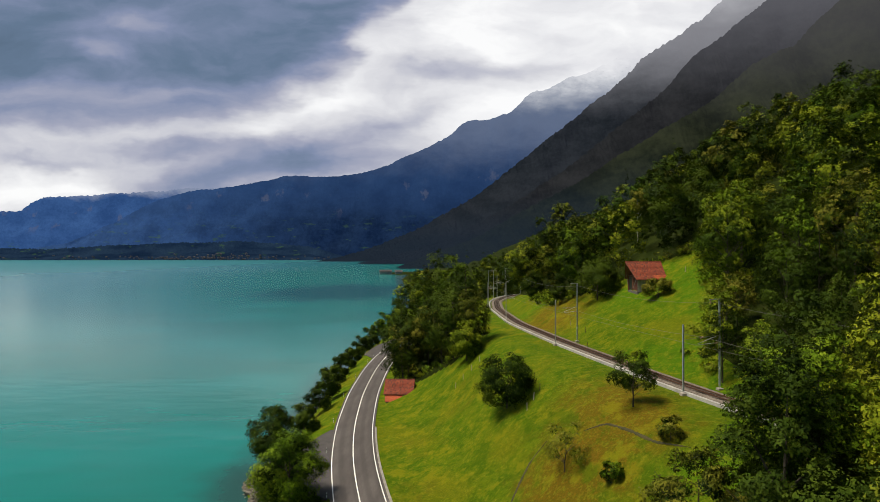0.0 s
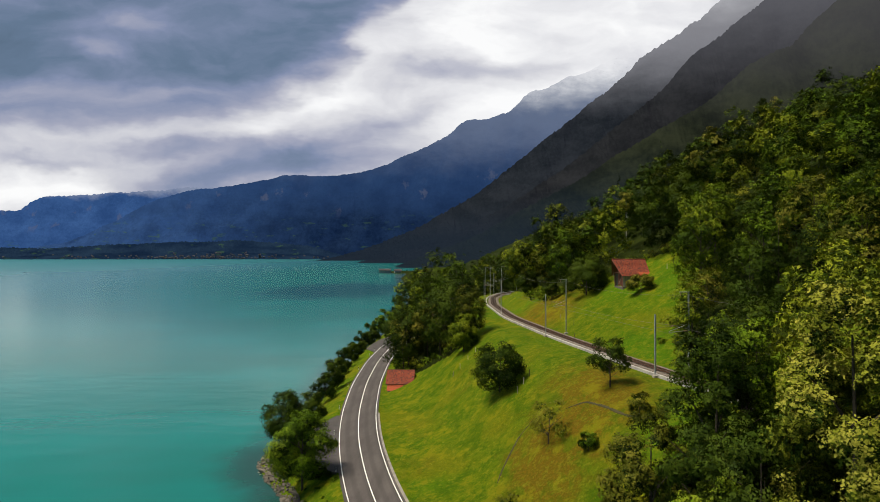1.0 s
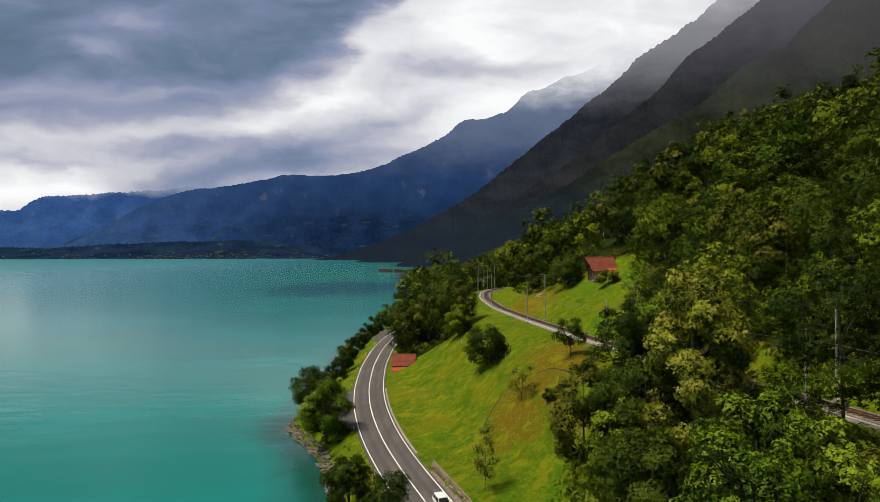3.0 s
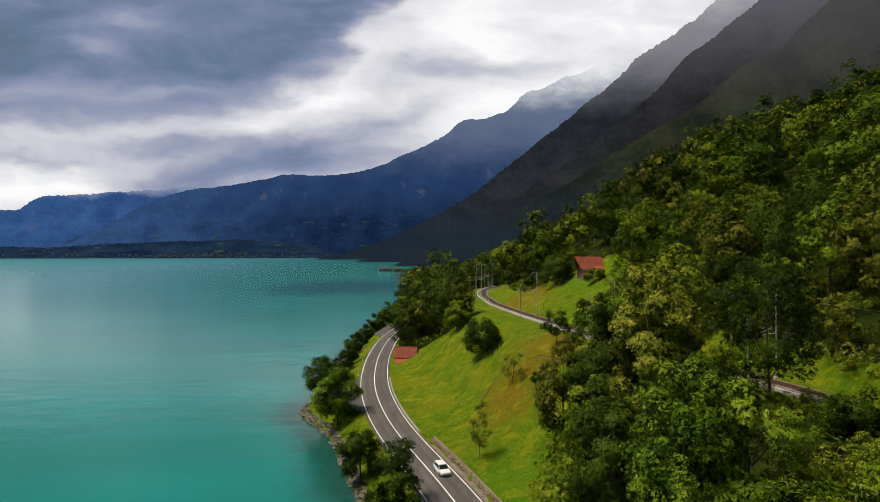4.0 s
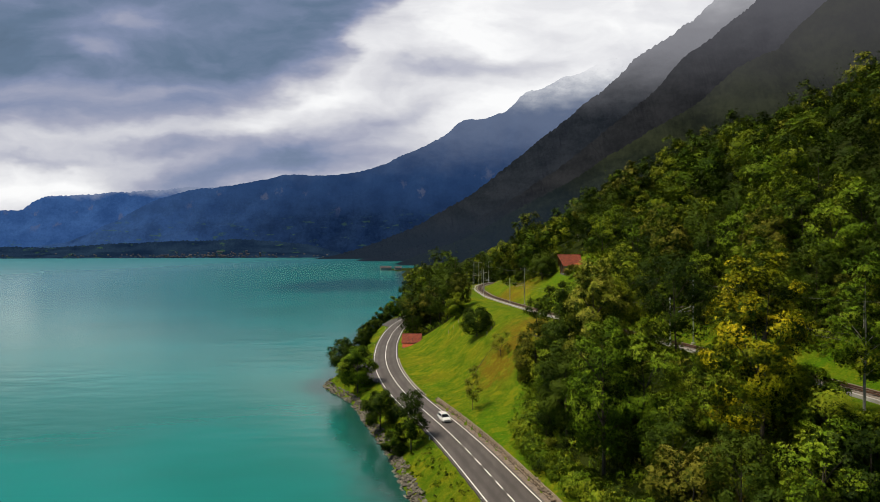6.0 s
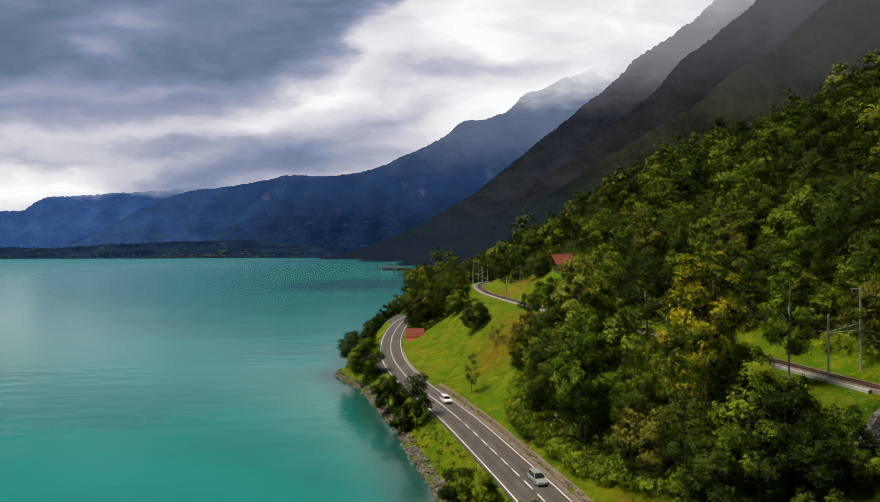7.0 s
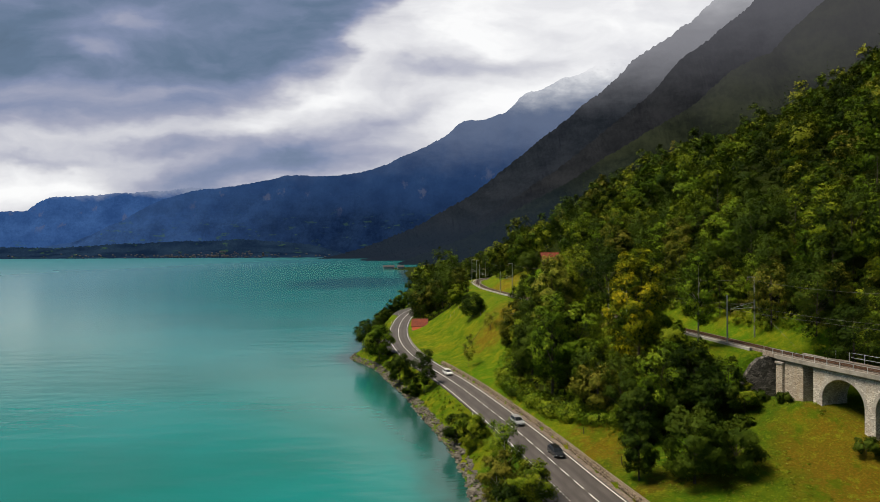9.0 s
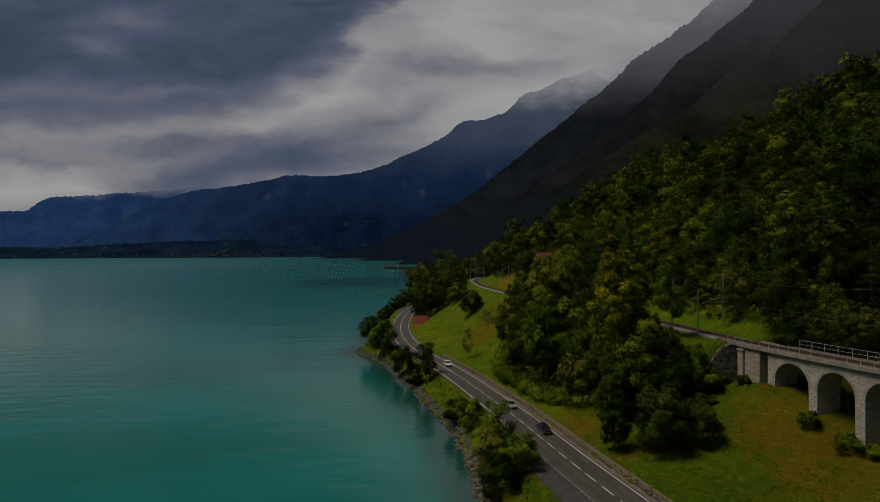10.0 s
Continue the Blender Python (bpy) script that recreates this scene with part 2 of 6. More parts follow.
body = n.mix(dark_band, body, (0.005, 0.062, 0.078))
axl = n.node("ShaderNodeSeparateXYZ", {0: n.where}).outputs[1]
chop = n.noise(n.scaled(n.where, 0.07, 0.15, 1), 1.0, 2, 0.45)
ripple = n.noise(n.scaled(n.where, 0.5, 1.0, 1), 1.0, 3, 0.6)
calm = n.step(n.noise(n.scaled(n.where, 0.004, 0.010, 1), 1.0, 2), 0.4, 0.62, 0.35, 1.0)
hgt = n.math("MULTIPLY", n.math("ADD", n.math("MULTIPLY", chop, 1.3), n.math("MULTIPLY", ripple, 0.12)), n.math("MULTIPLY", calm, n.step(axl, 90.0, 460.0, 1.0, 0.02)))
b = finish(n, body, n.step(deep, 80.0, 1500.0, 0.17, 0.40), 0, hgt, 0.17, n.math("SUBTRACT", 0.42, n.math("MULTIPLY", dark_band, 0.34)), IOR=1.33)

# meadow ground
m_grass, n = material("meadow_grass")
p1 = n.noise(n.where, 0.055, 4, 0.6)
p2 = n.noise(n.where, 0.35, 5, 0.65)
p3 = n.noise(n.where, 3.2, 4, 0.7)
axs = n.node("ShaderNodeSeparateXYZ", {0: n.where})
col = n.mix(n.step(p2, 0.35, 0.66), (0.080, 0.152, 0.004), (0.158, 0.205, 0.006))
col = n.mix(n.step(n.noise(n.where, 0.03, 3, 0.55), 0.50, 0.62, 0.0, 0.65), col, (0.082, 0.200, 0.004))
col = n.mix(n.step(p1, 0.50, 0.66, 0.0, 0.55), col, (0.225, 0.195, 0.008))
col = n.mix(n.step(n.noise(n.where, 0.11, 5, 0.7), 0.57, 0.74, 0.0, 0.3), col, (0.185, 0.108, 0.016))
dry = n.math("MULTIPLY", n.step(axs.outputs[1], -14, -38), n.step(n.noise(n.where, 0.09, 5, 0.65), 0.42, 0.66, 0.0, 0.75))
lush = n.math("MULTIPLY", n.step(axs.outputs[1], -8, -22), n.step(n.noise(n.where, 0.13, 4, 0.6), 0.30, 0.60, 0.35, 0.9))
col = n.mix(lush, col, (0.050, 0.112, 0.005))
col = n.mix(dry, col, (0.165, 0.080, 0.010))
for cx, cy, reach in ((22.5, 78.0, 11.0), (29.0, 157.0, 12.0), (14.0, 70.0, 8.0), (53.5, -45.0, 13.0), (25.3, -17.0, 6.5)):
    off = n.node("ShaderNodeVectorMath", {0: n.scaled(n.where, 1, 0.55, 0), 1: (cx, cy * 0.55, 0)}, operation="DISTANCE").outputs["Value"]
    bare = n.step(n.math("ADD", off, n.math("MULTIPLY", n.math("SUBTRACT", p2, 0.5), 14.0)), reach * 0.3, reach, 0.85, 0.0)
    col = n.mix(bare, col, (0.21, 0.118, 0.010))
col = n.mix(n.step(n.noise(n.where, 0.7, 4, 0.65), 0.52, 0.68, 0.0, 0.55), col, (0.235, 0.232, 0.011))
col = n.mix(n.step(p3, 0.3, 0.70, 0.50, 0.0), col, (0.03, 0.075, 0.004))
col = n.mix(n.step(n.noise(n.where, 1.6, 5, 0.7), 0.54, 0.70, 0.0, 0.5), col, (0.22, 0.28, 0.012))
col = n.mix(n.step(n.noise(n.where, 0.21, 5, 0.72), 0.53, 0.62, 0.0, n.step(axs.outputs[1], -22, -6, 0.12, 0.55)), col, (0.245, 0.235, 0.009))
col = n.mix(n.step(n.noise(n.scaled(n.where, 0.26, 0.17, 0.2), 1.0, 5, 0.7), 0.52, 0.64, 0.0, 0.6), col, (0.050, 0.118, 0.003))
col = n.mix(n.step(n.noise(n.where, 0.9, 4, 0.75), 0.55, 0.66, 0.0, n.step(axs.outputs[1], -22, -6, 0.15, 0.45)), col, (0.265, 0.265, 0.018))
finish(n, col, 0.9, 0, n.math("ADD", p3, n.noise(n.where, 11.0, 3)), 0.30, 0.04)

# earth below trees, toned nearly black so the gaps in the wood stay dark
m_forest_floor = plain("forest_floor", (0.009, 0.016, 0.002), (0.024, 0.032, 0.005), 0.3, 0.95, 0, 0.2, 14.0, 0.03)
m_asphalt, n = material("asphalt")
a1 = n.noise(n.scaled(n.where, 0.5, 0.12, 1), 1.0, 4, 0.6)
a2 = n.noise(n.where, 24.0, 3, 0.7)
across = n.node("ShaderNodeAttribute", attribute_name="across").outputs["Fac"]
track_ = n.math("COSINE", n.math("MULTIPLY", n.math("ADD", across, n.math("MULTIPLY", a1, 0.5)), 3.3))
col = n.mix(n.step(a1, 0.32, 0.7), (0.066, 0.056, 0.053), (0.112, 0.097, 0.093))
col = n.mix(n.step(track_, -0.6, 0.9, 0.0, 0.5), col, (0.042, 0.035, 0.033))
col = n.mix(n.step(a2, 0.35, 0.7, 0.0, 0.45), col, (0.05, 0.046, 0.045))
finish(n, col, 0.75, 0, a2, 0.006, 0.4)
m_dark_asphalt = plain("dark_asphalt", (0.045, 0.04, 0.04), (0.075, 0.068, 0.066), 0.6, 0.8, 0, 0.006, 30)
m_line = plain("road_paint", (0.72, 0.72, 0.70), (0.86, 0.86, 0.84), 1.5, 0.6)
m_gravel = plain("gravel", (0.11, 0.085, 0.068), (0.22, 0.175, 0.14), 1.2, 0.95, 0, 0.05, 10)
m_ballast = plain("ballast", (0.10, 0.080, 0.066), (0.23, 0.195, 0.165), 1.8, 0.95, 0, 0.08, 6)
m_concrete = plain("concrete", (0.27, 0.26, 0.25), (0.44, 0.43, 0.41), 0.5, 0.85, 0, 0.01, 20)
m_deck = plain("deck_concrete", (0.20, 0.18, 0.155), (0.34, 0.31, 0.275), 0.8, 0.9, 0, 0.02, 12)
m_sleeper = varied("sleeper_wood", [(0.035, 0.024, 0.018), (0.07, 0.05, 0.038), (0.05, 0.035, 0.028)], 2)
m_rail = plain("rail_steel", (0.075, 0.036, 0.020), (0.14, 0.07, 0.04), 3, 0.55, 0.5)
m_galv = plain("galvanised_steel", (0.34, 0.36, 0.37), (0.46, 0.47, 0.48), 2, 0.5, 0.4)
m_wire = plain("copper_wire", (0.10, 0.10, 0.09), (0.14, 0.13, 0.11), 2, 0.5, 0.6)
m_porcelain = plain("insulator", (0.22, 0.13, 0.08), (0.3, 0.2, 0.12), 2, 0.3)
m_stone = varied("wall_stone", [(0.11, 0.080, 0.052), (0.19, 0.142, 0.098), (0.28, 0.215, 0.150), (0.155, 0.115, 0.078), (0.22, 0.17, 0.122)], 1.5)
m_dark_stone = varied("dark_stone", [(0.05, 0.05, 0.045), (0.10, 0.095, 0.085), (0.15, 0.14, 0.125), (0.075, 0.07, 0.06)], 1.5)
m_rock = varied("shore_rock", [(0.05, 0.042, 0.034), (0.10, 0.085, 0.07), (0.17, 0.15, 0.12), (0.075, 0.063, 0.05)], 1.0, 0.9, 0.05)
m_mortar = plain("mortar", (0.16, 0.15, 0.13), (0.24, 0.22, 0.19), 1.0, 0.95)
m_roof = varied("roof_tile", [(0.10, 0.020, 0.010), (0.27, 0.042, 0.014), (0.18, 0.030, 0.013), (0.33, 0.062, 0.018), (0.085, 0.026, 0.016)], 2.5)
m_planks = varied("weathered_board", [(0.30, 0.25, 0.21), (0.42, 0.37, 0.33), (0.36, 0.31, 0.27), (0.24, 0.19, 0.15)], 2.5)
m_redwood = varied("red_board", [(0.17, 0.055, 0.035), (0.24, 0.085, 0.05), (0.2, 0.07, 0.04)], 2.5)
m_bark = plain("bark", (0.030, 0.024, 0.017), (0.075, 0.062, 0.046), 1.5, 0.95, 0, 0.04, 6)
m_pale_bark = plain("pale_bark", (0.22, 0.20, 0.17), (0.40, 0.38, 0.33), 1.2, 0.9, 0, 0.02, 6)
m_dark_glass = plain("dark_glass", (0.01, 0.012, 0.014), (0.015, 0.017, 0.02), 1.0, 0.08)
m_rubber = plain("rubber", (0.012, 0.012, 0.012), (0.02, 0.02, 0.02), 3, 0.8)


def leaves(name, tones, dull=0.55, fringed=True, lush=1.3):
    """Foliage: every spray, every tuft and every tree has a tone of its own; lush scales the brightness of all tones.
    """
    m, n = material(name)
    geo = n.node("ShaderNodeNewGeometry")
    isl = geo.outputs["Random Per Island"]
    tree = n.node("ShaderNodeObjectInfo").outputs["Random"]
    tuft = n.node("ShaderNodeAttribute", attribute_name="tone").outputs["Fac"]
    f = n.math("ADD", n.math("MULTIPLY", isl, 0.20 if fringed else 0.14), n.math("ADD", n.math("MULTIPLY", tuft, 0.62), n.step(n.noise(n.where, 0.11, 2), 0.36, 0.66, 0.0, 0.35 if fringed else 0.2)))
    f = n.math("ADD", f, n.math("MULTIPLY", n.math("SUBTRACT", tree, 0.5), 0.5))
    f = n.math("ADD", f, n.math("MULTIPLY", n.math("SUBTRACT", n.noise(n.where, 4.5 if fringed else 1.6, 3, 0.7), 0.5), 0.75 if fringed else 0.35))
    ramp = n.node("ShaderNodeValToRGB", {0: f})
    el = ramp.color_ramp.elements
    tones = [(t[0] * lush * 1.02, t[1] * lush, t[2] * lush) for t in tones]
    dusk = tuple(c * 0.6 for c in tones[0])
    el[0].position, el[0].color, el[1].position, el[1].color = 0.15, (*dusk, 1), 0.95, (*tones[-1], 1)
    for i, c in enumerate(tones[1:-1]):
        el.new(0.15 + 0.8 * (i + 1) / (len(tones) - 1)).color = (*c, 1)
    pr = n.node("ShaderNodeBsdfPrincipled", {"Base Color": ramp.outputs[0], "Roughness": dull, "Specular IOR Level": 0.03})
    tr = n.node("ShaderNodeBsdfTranslucent", {0: n.mix(0.4, ramp.outputs[0], (0.16, 0.22, 0.01))})
    mx = n.node("ShaderNodeMixShader", {0: 0.06, 1: pr.outputs[0], 2: tr.outputs[0]})
    leaf = n.node("ShaderNodeTexVoronoi", {"Vector": n.where, "Scale": 6.0 if fringed else 3.0}).outputs["Distance"]
    gap = n.math("GREATER_THAN", leaf, 0.51)
    cut = n.node("ShaderNodeMixShader", {0: gap, 1: mx.outputs[0], 2: n.node("ShaderNodeBsdfTransparent").outputs[0]})
    n.node("ShaderNodeOutputMaterial", {0: cut.outputs[0]})
    return m


m_leaf = leaves("green_leaves", [(0.019, 0.040, 0.002), (0.050, 0.084, 0.004), (0.094, 0.128, 0.006), (0.150, 0.175, 0.010)])
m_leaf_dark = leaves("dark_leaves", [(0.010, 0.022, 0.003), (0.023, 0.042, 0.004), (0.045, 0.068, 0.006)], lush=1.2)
m_leaf_light = leaves("light_leaves", [(0.030, 0.066, 0.003), (0.078, 0.132, 0.006), (0.145, 0.190, 0.012)])
m_leaf_pale = leaves("pale_leaves", [(0.050, 0.074, 0.005), (0.120, 0.138, 0.011), (0.225, 0.222, 0.032)])
m_leaf_gold = leaves("golden_leaves", [(0.050, 0.072, 0.003), (0.125, 0.135, 0.004), (0.225, 0.198, 0.005), (0.340, 0.275, 0.008)], lush=1.45)
m_leaf_olive = leaves("olive_leaves", [(0.042, 0.054, 0.005), (0.084, 0.090, 0.009), (0.130, 0.122, 0.016)])
# the leaf tones again, dimmer, for deeper shade in the far wood
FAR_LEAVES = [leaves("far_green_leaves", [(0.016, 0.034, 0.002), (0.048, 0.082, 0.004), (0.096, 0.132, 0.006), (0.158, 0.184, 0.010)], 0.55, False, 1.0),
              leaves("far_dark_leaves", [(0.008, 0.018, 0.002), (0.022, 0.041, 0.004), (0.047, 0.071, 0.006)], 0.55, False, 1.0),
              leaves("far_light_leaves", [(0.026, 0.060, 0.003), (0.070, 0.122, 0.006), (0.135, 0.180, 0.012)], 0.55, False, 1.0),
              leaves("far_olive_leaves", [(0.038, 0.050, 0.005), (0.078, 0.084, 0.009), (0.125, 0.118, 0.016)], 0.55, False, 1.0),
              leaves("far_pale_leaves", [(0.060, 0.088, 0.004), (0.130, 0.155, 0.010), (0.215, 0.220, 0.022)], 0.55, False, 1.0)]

# ---------------------------------------------------------------- mesh helpers
def mesh_of(name, verts, faces, mats, indices=None, shade=False):
    me = bpy.data.meshes.new(name)
    me.from_pydata([tuple(map(float, v)) for v in verts], [], [tuple(map(int, f)) for f in faces])
    for m in mats if isinstance(mats, (list, tuple)) else [mats]:
        me.materials.append(m)
    if indices is not None:
        me.polygons.foreach_set("material_index", np.asarray(indices, np.int32))
    if shade:
        me.polygons.foreach_set("use_smooth", np.ones(len(me.polygons), bool))
    me.update()
    return me


def mesh_part(name, me, parent=None, label="", at=None):
    ob = new(name, me)
    if at is not None:
        ob.matrix_basis = at
    if parent is not None:
        ob.parent = parent
    return tagged(ob, label)


def part(name, bm, mat, parent=None, label="", at=None):
    """Links a bmesh as one mesh object, under a thing where one is given."""
    me = bpy.data.meshes.new(name)
    bm.normal_update()
    bm.to_mesh(me)
    bm.free()
    me.materials.append(mat)
    return mesh_part(name, me, parent, label, at)


def thing(name, at, label, category, group="", kind=""):
    ob = new(name)
    ob.matrix_basis = at
    return tagged(ob, label, category, group, kind)


def block(bm, x0, x1, y0, y1, z0, z1, bevel=0.0, turn=None):
    """Adds a box, with broken edges where bevel is given."""
    m = Matrix.Translation(((x0 + x1) / 2, (y0 + y1) / 2, (z0 + z1) / 2)) @ Matrix.Diagonal((x1 - x0, y1 - y0, z1 - z0, 1))
    vs = bmesh.ops.create_cube(bm, size=1.0, matrix=(turn or Matrix()) @ m)["verts"]
    if bevel:
        es = list({e for v in vs for e in v.link_edges})
        bmesh.ops.bevel(bm, geom=es, offset=bevel, segments=1, affect="EDGES")
    return bm


def tube(bm, a, b, r0, r1, sides=8):
    """Adds a tapered round bar from a to b."""
    a, b = Vector(a), Vector(b)
    m = Matrix.Translation((a + b) / 2) @ (b - a).to_track_quat("Z", "Y").to_matrix().to_4x4()
    bmesh.ops.create_cone(bm, cap_ends=True, segments=sides, radius1=r0, radius2=r1, depth=(b - a).length, matrix=m)
    return bm


def path_of(fx, y0, y1, step=2.0):
    """Points along a curve x over y at even steps, with the unit vector to its right (seen while y grows)."""
    ys = np.arange(y0, y1, 0.25)
    xs = fx(ys)
    run = np.concatenate([[0], np.cumsum(np.hypot(np.diff(xs), np.diff(ys)))])
    s = np.arange(0, run[-1], step)
    py, px = np.interp(s, run, ys), np.interp(s, run, xs)
    tx, ty = np.gradient(px), np.gradient(py)
    ln = np.hypot(tx, ty)
    return np.stack([px, py], 1), np.stack([ty / ln, -tx / ln], 1)


def ribbon(fx, y0, y1, section, step=2.0, wobble=0.0, seed=1):
    """Verts and faces of a section of (offset to the right, height) drawn along a curve."""
    p, nrm = path_of(fx, y0, y1, step)
    rng = np.random.default_rng(seed)
    k = len(section)
    vs = []
    for i in range(len(p)):
        for o, z in section:
            o2 = o + (rng.uniform(-wobble, wobble) if wobble else 0)
            vs.append((p[i, 0] + nrm[i, 0] * o2, p[i, 1] + nrm[i, 1] * o2, z))
    fs = [(i * k + j, i * k + j + 1, (i + 1) * k + j + 1, (i + 1) * k + j) for i in range(len(p) - 1) for j in range(k - 1)]
    return vs, fs


def strip(name, fx, y0, y1, section, mat, parent=None, label="", step=2.0, wobble=0.0, seed=1):
    vs, fs = ribbon(fx, y0, y1, section, step, wobble, seed)
    return mesh_part(name, mesh_of(name, vs, [f[::-1] for f in fs], mat), parent, label)


# ---------------------------------------------------------------- ground, lake, far ranges
def clearing(x, y):
    """How far inside the upper meadow a place lies, in metres; below 0 outside."""
    return np.interp(y, [80, 95, 110, 125, 138, 146, 155, 165, 200, 240, 262, 275], [-2, 6, 20, 28, 34, 27, 14, 10, 7, 5, 3, -2]) - (x - rail_x(y))


def wooded(x, y):
    """Where the closed wood stands."""
    d = x - rail_x(y)
    strip_w = np.interp(y, [-400, -60, -30, -5, 20, 40, 60, 80], [6, 6, 6, 6.2, 6.8, 6.2, 6, 5])
    upper = (d > strip_w) & ~((clearing(x, y) > 0) & (y > 80) & (y < 275))
    u = x - road_x(y)
    low_wood = (u > np.interp(y, [130, 146, 165, 200, 300], [40, 21, 7.5, 6.5, 6.5])) & (d < np.interp(y, [140, 165, 200, 250, 290, 320], [-14, -13, -13, -13, -17, -5])) & (y > 140)
    cluster = (u > np.interp(y, [-24, -12, 0, 28, 40, 54], [14.5, 13, 9, 9.3, 15.5, 24.5])) & (d < np.interp(y, [-22, 0, 12], [-11, -11, -5.5])) & (y > -22) & (y < 54)
    far_bank = (y > 300) & (x > shore_x(y) + 4) & (u < -7)
    return upper | low_wood | cluster | far_bank


gx = np.unique(np.concatenate([np.arange(-60, 30, 1.2), np.arange(30, 110, 1.6), np.arange(110, 260, 5), np.arange(260, 900, 20), np.arange(-420, -60, 30)]))
gy = np.unique(np.concatenate([np.arange(-400, -80, 12), np.arange(-80, -22, 1.6), np.arange(-22, -14, 0.5), np.arange(-14, 300, 1.6), np.arange(300, 520, 5), np.arange(520, 1700, 15)]))
GX, GY = np.meshgrid(gx, gy)
GZ = land(GX, GY)
GZ = GZ + np.where(GX > rail_x(GY) + 4, 1, 0) * smooth(500, 900, GY) * (GX - rail_x(GY)) * -0.05
GZ = GZ - np.where((GY > 330) & (GX < shore_x(GY) + 4), 2.0, 0.0)
k = len(gx)
idx = np.arange(len(gy) * k).reshape(len(gy), k)
quads = np.stack([idx[:-1, :-1], idx[:-1, 1:], idx[1:, 1:], idx[1:, :-1]], -1).reshape(-1, 4)
mid_x, mid_y = (GX[:-1, :-1] + GX[1:, 1:]) / 2, (GY[:-1, :-1] + GY[1:, 1:]) / 2
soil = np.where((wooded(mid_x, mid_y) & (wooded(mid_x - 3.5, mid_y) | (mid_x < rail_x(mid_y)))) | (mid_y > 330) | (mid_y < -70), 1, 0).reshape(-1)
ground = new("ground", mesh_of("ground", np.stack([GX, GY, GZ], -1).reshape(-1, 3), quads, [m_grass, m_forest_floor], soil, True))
tagged(ground, "green hillside meadow and wooded slope above the lake", "ground", kind="structure")

lx = np.unique(np.concatenate([np.arange(-5400, -200, 400), np.arange(-200, -60, 20), np.arange(-60, 24, 2.0), np.arange(24, 1400, 200)]))
ly = np.unique(np.concatenate([np.arange(-900, -120, 60), np.arange(-120, 340, 2.5), np.arange(340, 1400, 25), np.arange(1400, 4901, 250)]))
LX, LY = np.meshgrid(lx, ly)
li = np.arange(len(ly) * len(lx)).reshape(len(ly), len(lx))
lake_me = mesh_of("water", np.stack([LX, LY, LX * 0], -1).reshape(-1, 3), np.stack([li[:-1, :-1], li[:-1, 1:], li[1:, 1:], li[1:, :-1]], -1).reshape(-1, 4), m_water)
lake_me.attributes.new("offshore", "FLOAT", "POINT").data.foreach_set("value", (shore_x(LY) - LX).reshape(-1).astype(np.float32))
water = tagged(new("water", lake_me), "turquoise lake water with small wind ripples", "lake", kind="structure")


